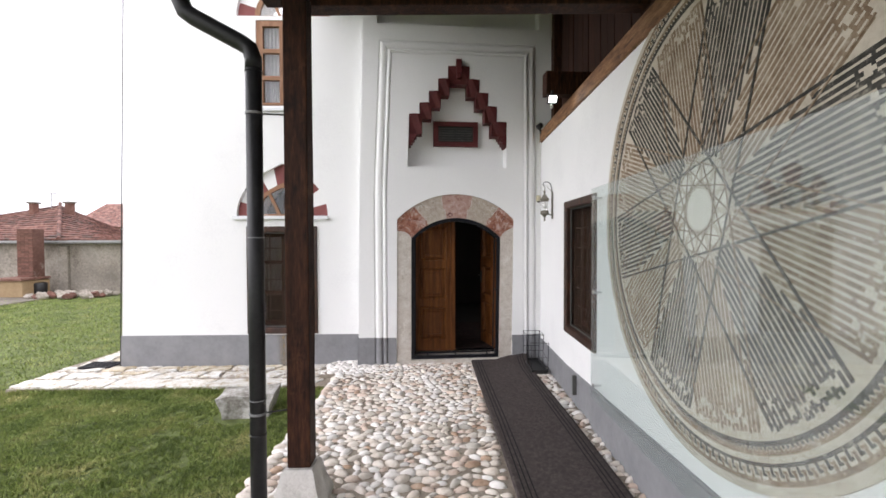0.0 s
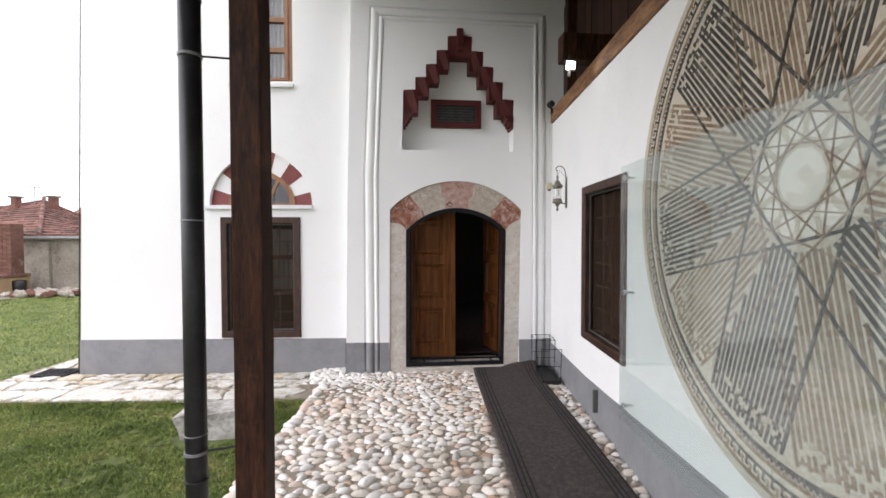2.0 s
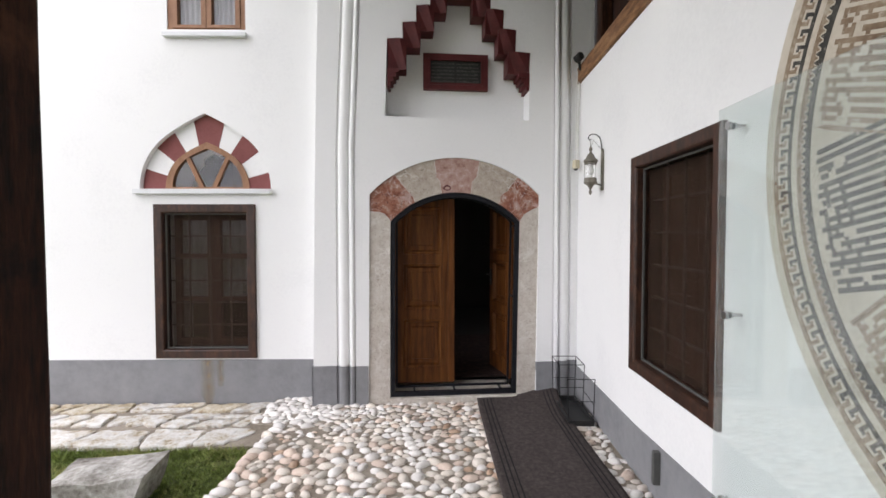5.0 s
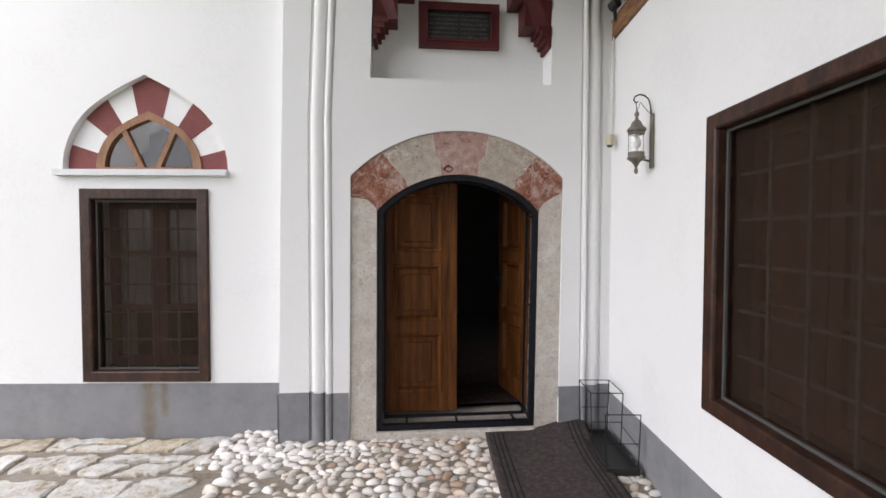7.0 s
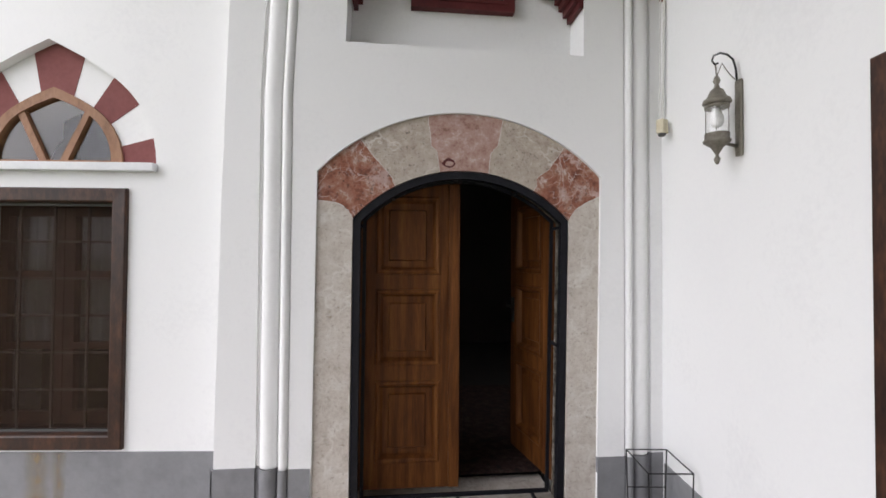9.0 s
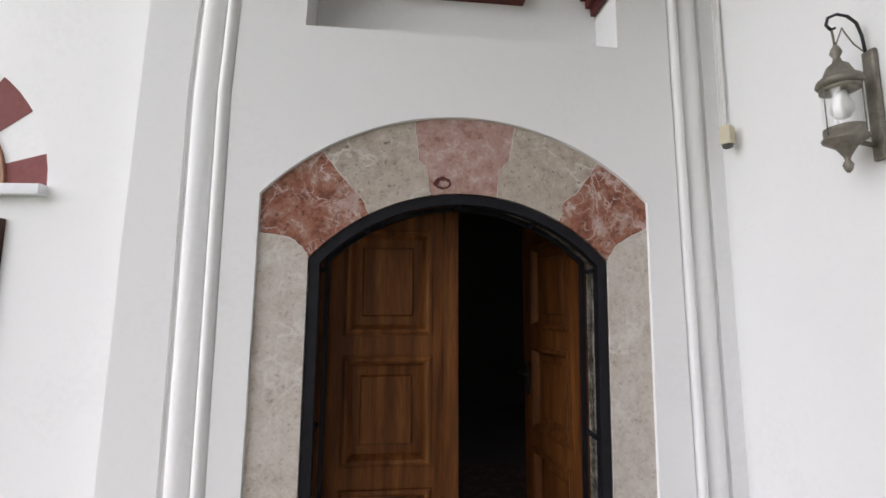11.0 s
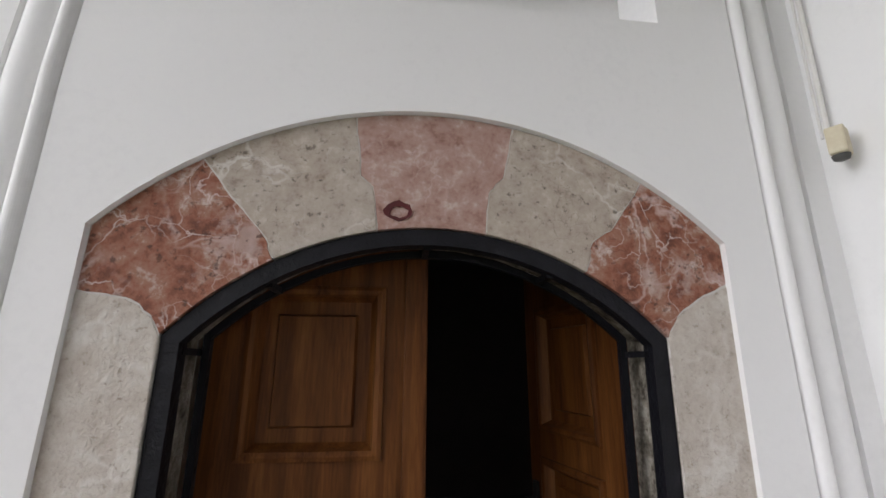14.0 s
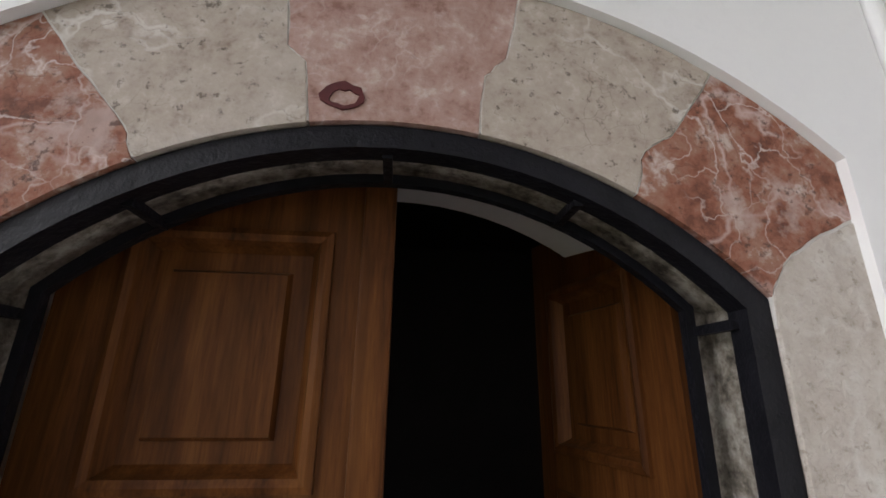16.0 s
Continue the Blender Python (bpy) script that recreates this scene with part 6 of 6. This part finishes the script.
def flagstone(corners, ochre, seed):
    """One rough flat stone from its four plan corners: worn outline, nearly level top."""
    rr = random.Random(seed)
    ring = []
    for k in range(4):
        p, q = corners[k], corners[(k + 1) % 4]
        n = max(3, int(math.hypot(q[0] - p[0], q[1] - p[1]) / 0.03))
        ring += [(p[0] + (q[0] - p[0]) * i / n, p[1] + (q[1] - p[1]) * i / n) for i in range(n)]
    for _ in range(1):
        ring = [((ring[i - 1][0] + 2 * ring[i][0] + ring[(i + 1) % len(ring)][0]) / 4, (ring[i - 1][1] + 2 * ring[i][1] + ring[(i + 1) % len(ring)][1]) / 4) for i in range(len(ring))]
    cx, cy = sum(p[0] for p in ring) / len(ring), sum(p[1] for p in ring) / len(ring)
    worn = []
    for x, y in ring:
        d = math.hypot(x - cx, y - cy) or 1
        g = 0.011 + 0.050 * noise.noise(Vector((x * 8, y * 8, seed * 1.37))) + 0.022 * noise.noise(Vector((x * 27, y * 27, seed * 2.3)))
        g = max(-0.004, g)
        worn.append((x + (cx - x) * g / d, y + (cy - y) * g / d))
    bm = bmesh.new()
    lift, tx, ty = rr.uniform(0.0, 0.008), rr.uniform(-0.03, 0.03), rr.uniform(-0.03, 0.03)
    height = lambda x, y, k: lift + tx * (x - cx) + ty * (y - cy) + 0.007 * noise.noise(Vector((x * 8, y * 8, k)))
    levels = [[bm.verts.new((x, y, -0.03)) for x, y in worn]]
    for f, h in ((0.0, -0.004), (0.06, 0.004), (0.45, 0.006)):
        levels.append([bm.verts.new((x + (cx - x) * f, y + (cy - y) * f, height(x, y, f * 9) + h)) for x, y in worn])
    for a, b in zip(levels, levels[1:]):
        for k in range(len(worn)):
            bm.faces.new((a[k], a[(k + 1) % len(worn)], b[(k + 1) % len(worn)], b[k]))
    bm.faces.new(levels[-1])
    part("flagstone", bm, FLAG_OCHRE if ochre else FLAG, flag_bed, m=PATH_M)


rnd = random.Random(23)
GAP = 0.007
count = 0
for r, (y0, y1, w0, w1) in enumerate(((-0.012, -0.262, 0.16, 0.40), (-0.266, -0.560, 0.18, 0.36), (-0.562, -0.895, 0.30, 0.80))):
    x = HL - 0.72
    lean0 = 0.0
    while x < 0.12:
        w = min(rnd.uniform(w0, w1), 0.19 - x)
        lean1 = rnd.gauss(0.035, 0.04)
        if w < 0.09:
            break
        ya, yb = y0 + rnd.uniform(-0.03, 0.0), y1 + rnd.uniform(0.0, 0.05)
        count += 1
        quad = [(x + GAP - lean0, yb), (x + w - GAP - lean1, yb + rnd.uniform(-0.015, 0.015)), (x + w - GAP + lean1, ya), (x + GAP + lean0, ya + rnd.uniform(-0.015, 0.015))]
        if rnd.random() < 0.22 and r < 2:
            # two smaller stones one before the other
            f = rnd.uniform(0.4, 0.6)
            lp, rp = [quad[0][i] + (quad[3][i] - quad[0][i]) * f for i in (0, 1)], [quad[1][i] + (quad[2][i] - quad[1][i]) * f for i in (0, 1)]
            flagstone([quad[0], quad[1], (rp[0], rp[1] - 0.014), (lp[0], lp[1] - 0.014)], False, count)
            flagstone([(lp[0], lp[1] + 0.014), (rp[0], rp[1] + 0.014), quad[2], quad[3]], rnd.random() < 0.3, count + 500)
        else:
            flagstone(quad, rnd.random() < (0.38, 0.07, 0.04)[r], count)
        x += w
        lean0 = lean1
for k in range(6):
    y = 0.0 + 0.24 * k
    for xa, xb in ((HL - 0.62, HL - 0.36), (HL - 0.34, HL - 0.03)):
        if k == 0 and xb > HL - 0.1:
            continue
        count += 1
        flagstone([(xa + 0.01, y + 0.01), (xb - 0.01, y + rnd.uniform(-0.02, 0.03)), (xb - 0.01, y + 0.22), (xa + 0.01, y + 0.22)], rnd.random() < 0.2, count)

# ---- pebbles of the porch floor ----
rnd = random.Random(5)
kinds = [PEBBLE, PEBBLE, PEBBLE, PEBBLE_WHITE, PEBBLE_WHITE, PEBBLE_PINK, PEBBLE_PINK, PEBBLE_BROWN, PEBBLE_GREY]
dome_lev = ((0.0, 1.0, -0.35), (0.0, 1.02, 0.15), (0.0, 0.80, 0.62), (0.0, 0.40, 0.93))


def dome(bm, x, y, z, a, b, h, turn, seed):
    """A rounded pebble, its lower part in the mortar."""
    c, s = math.cos(turn), math.sin(turn)
    rings = []
    for _, f, zz in dome_lev:
        ring = []
        for k in range(9):
            t = 2 * math.pi * k / 9
            w = 1 + 0.12 * math.sin(2 * t + seed) + 0.08 * math.sin(3 * t + seed * 2.3)
            px, py = a * f * w * math.cos(t), b * f * w * math.sin(t)
            ring.append(bm.verts.new((x + c * px - s * py, y + s * px + c * py, z + h * zz)))
        rings.append(ring)
    for p, q in zip(rings, rings[1:]):
        for k in range(9):
            bm.faces.new((p[k], p[(k + 1) % 9], q[(k + 1) % 9], q[k]))
    top = bm.verts.new((x, y, z + h))
    for k in range(9):
        bm.faces.new((rings[-1][k], rings[-1][(k + 1) % 9], top))


pts = []
cells = {}
for k in range(92):                      # a row of larger stones along the lawn
    x, y, r = -2.615 + rnd.uniform(-0.012, 0.012), -0.66 - 0.084 * k + rnd.uniform(-0.008, 0.008), rnd.uniform(0.046, 0.054)
    pts.append((x, y, r))
    cells.setdefault((int(x / 0.1), int(y / 0.1)), []).append((x, y, r))
for tries in range(80000):
    x, y = rnd.uniform(-2.84, -0.02), rnd.uniform(-8.4, -0.02)
    if -0.90 < x < -0.30 and y < -0.15:
        continue
    if x < -2.58 and y < -0.58:
        continue
    r = rnd.uniform(0.026, 0.052) * (0.85 if y > -0.9 else 1.0)
    spot_ = PORCH @ Vector((x, y, 0))
    bare = -1.5 < spot_.x < -0.86 and 4.92 < spot_.y < 5.36 - 0.15 * (spot_.x + 1.4)
    if bare:
        if rnd.random() < 0.55:
            continue
        r *= 0.8
    near = [p for i in (-1, 0, 1) for j in (-1, 0, 1) for p in cells.get((int(x / 0.1) + i, int(y / 0.1) + j), ())]
    if all((x - p[0]) ** 2 + (y - p[1]) ** 2 > ((r + p[2]) * (1.12 if bare else 0.84)) ** 2 for p in near):
        pts.append((x, y, r))
        cells.setdefault((int(x / 0.1), int(y / 0.1)), []).append((x, y, r))
pts.sort(key=lambda p: abs(p[1] + 1.4) + 0.3 * abs(p[0] + 1.4))
shapes = []
for k in range(24):
    bm = bmesh.new()
    rr = random.Random(100 + k)
    dome(bm, 0, 0, 0, 1.0, rr.uniform(0.62, 0.85), rr.uniform(0.55, 0.8), rr.uniform(-0.5, 0.5), k * 1.7)
    shapes.append(finish("pebble", bm, kinds[k % 9], smooth=True))
mixes = [material("river_pebble_" + nm, cols, 9, 0.62, 60, 0.25, 0.002, per_island=0.2) for nm, cols in
         (("cream", [(0.49, 0.415, 0.34), (0.66, 0.60, 0.53), (0.75, 0.71, 0.65)]), ("white", [(0.64, 0.60, 0.55), (0.75, 0.72, 0.685), (0.80, 0.785, 0.76)]),
          ("pink", [(0.46, 0.34, 0.27), (0.59, 0.48, 0.40), (0.68, 0.59, 0.52)]), ("brown", [(0.32, 0.20, 0.13), (0.44, 0.31, 0.22), (0.52, 0.40, 0.31)]),
          ("grey", [(0.36, 0.33, 0.29), (0.48, 0.45, 0.40), (0.56, 0.53, 0.49)]))]
pools = [([], []) for _ in mixes]
ub = bmesh.new()
dome(ub, 0, 0, 0, 1, 1, 1, 0, 0.7)
ub.verts.index_update()
uv = np.array([v.co[:] for v in ub.verts])
uf = [[v.index for v in f.verts] for f in ub.faces]
ub.free()
for i, (x, y, r) in enumerate(pts):
    turn = rnd.gauss(0.0, 0.5) + (math.pi if rnd.random() < 0.5 else 0)
    warm = noise.noise(Vector((x * 1.1, y * 0.6, 4))) + (0.25 if -1.6 < x < -0.5 else -0.15)
    spot_ = PORCH @ Vector((x, y, 0))
    if spot_.x < -0.75 and spot_.y > 5.0:
        warm = -1.0
        if spot_.x < -0.85 and spot_.y > 5.38:
            warm, r = -2.0, r * 1.12
    if i < 300:
        if warm > 0.15:
            k = rnd.choice((0, 5, 6, 7, 8, 14, 15, 1, 9, 10, 2, 3, 18, 19))
        else:
            k = rnd.choice((3, 4, 12, 13, 21, 22)) if warm < -1.5 else rnd.choice((0, 1, 2, 3, 4, 12, 13, 9, 10, 5, 21, 22))
        o = new("pebble", shapes[k])
        o.parent = cobble_bed
        o.matrix_world = Matrix.Translation(-cobble_bed.location) @ PORCH @ pose(x, y, -0.030, 0, 0, math.degrees(turn)) @ Matrix.Diagonal((r * 1.22, r * 1.12, r * 0.98, 1))
    else:
        a, b, h = r * 1.22, r * rnd.uniform(0.66, 0.95), r * rnd.uniform(0.55, 0.8)
        u = rnd.random()
        if warm > 0.15:
            k = 0 if u < 0.44 else 1 if u < 0.62 else 2 if u < 0.84 else 3 if u < 0.93 else 4
        else:
            k = 1 if warm < -1.5 else 0 if u < 0.40 else 1 if u < 0.84 else 2 if u < 0.95 else 3 if u < 0.965 else 4
        c, s = math.cos(turn), math.sin(turn)
        px, py = uv[:, 0] * a, uv[:, 1] * b
        co = np.stack([x + c * px - s * py, y + s * px + c * py, uv[:, 2] * h - 0.030], 1)
        vs, fs = pools[k]
        base = len(vs)
        vs.extend(co.tolist())
        fs.extend([[q + base for q in f] for f in uf])
for mat, (vs, fs) in zip(mixes, pools):
    me = bpy.data.meshes.new("pebbles")
    me.from_pydata([(PORCH @ Vector(v) - cobble_bed.location) for v in vs], [], fs)
    me.materials.append(mat)
    for p in me.polygons:
        p.use_smooth = True
    o = new("pebbles", me)
    o.parent = cobble_bed
    tagged(o, kind="stuff")

# ---- grass ----
rs = np.random.RandomState(9)


def blades(n, x0, x1, y0, y1, h0, h1, w, keep):
    x, y = rs.uniform(x0, x1, n), rs.uniform(y0, y1, n)
    ok = keep(x, y)
    x, y = x[ok], y[ok]
    n = len(x)
    a, lean = rs.uniform(0, 2 * np.pi, n), rs.uniform(0.35, 1.0, n)
    h = rs.uniform(h0, h1, n)
    z = np.full(n, LAWN_Z - 0.008)
    dx, dy = np.cos(a) * w, np.sin(a) * w
    b = rs.uniform(0, 2 * np.pi, n)
    v = np.stack([np.stack([x - dx, y - dy, z], 1), np.stack([x + dx, y + dy, z], 1),
                  np.stack([x + np.cos(b) * h * lean, y + np.sin(b) * h * lean, z + h * np.sqrt(1 - 0.5 * lean ** 2)], 1)], 1)
    return v.reshape(-1, 3)


on_lawn = lambda x, y: ((x < -1.555 + 0.102 * (y - 3.1)) & ((y < 5.19 - 0.075 * (x + 2.7)) | (x < -4.75 - 0.1 * (y - 6))) & ~((x + 2.13) ** 2 / 0.08 + (y - 4.42) ** 2 / 0.05 < 1))
LATTICE = np.random.RandomState(31).uniform(0, 1, (256, 256))


def cloud_at(x, y, size):
    """Smooth random values between 0 and 1, in spots of that size."""
    u, v = x / size + 1000.3, y / size + 1000.7
    i, j = np.floor(u).astype(int), np.floor(v).astype(int)
    f, g = u - i, v - j
    f, g = f * f * (3 - 2 * f), g * g * (3 - 2 * g)
    at = lambda a, b: LATTICE[a % 256, b % 256]
    return (at(i, j) * (1 - f) + at(i + 1, j) * f) * (1 - g) + (at(i, j + 1) * (1 - f) + at(i + 1, j + 1) * f) * g


def tufted(n, x0, x1, y0, y1, h0, h1, w, bare=0.36):
    """Blades in tufts, thin or missing on the trodden spots."""
    def keep(x, y):
        thick = 0.5 * cloud_at(x, y, 0.035) + 0.3 * cloud_at(x, y, 0.12) + 0.2 * cloud_at(x, y, 0.8)
        return on_lawn(x, y) & (thick + rs.uniform(-0.12, 0.12, len(x)) > bare)
    v = blades(n, x0, x1, y0, y1, h0, h1, w, keep).reshape(-1, 3, 3)
    tall = 0.45 + 1.1 * cloud_at(v[:, 0, 0], v[:, 0, 1], 0.03)
    v[:, 2, 2] = v[:, 0, 2] + (v[:, 2, 2] - v[:, 0, 2]) * tall
    return v.reshape(-1, 3)


patch = np.concatenate([tufted(430000, -6.0, -1.2, 0.6, 5.4, 0.014, 0.034, 0.0040),
                        tufted(190000, -14.0, -4.0, -4.0, 14.0, 0.02, 0.05, 0.007, 0.36), tufted(40000, -6.0, -1.2, -4.0, 0.7, 0.018, 0.045, 0.005),
                        blades(30000, -5.0, -1.3, 4.9, 5.4, 0.04, 0.08, 0.005, lambda x, y: on_lawn(x, y) & (y > 5.10 - 0.075 * (x + 2.7) + 0.02 * np.sin(x * 23) + 0.015 * np.sin(x * 61)))])
me = bpy.data.meshes.new("grass")
me.from_pydata(patch.tolist(), [], np.arange(len(patch)).reshape(-1, 3).tolist())
me.materials.append(GRASS)
tagged(new("grass", me), "short mown green grass", "grass", kind="stuff")
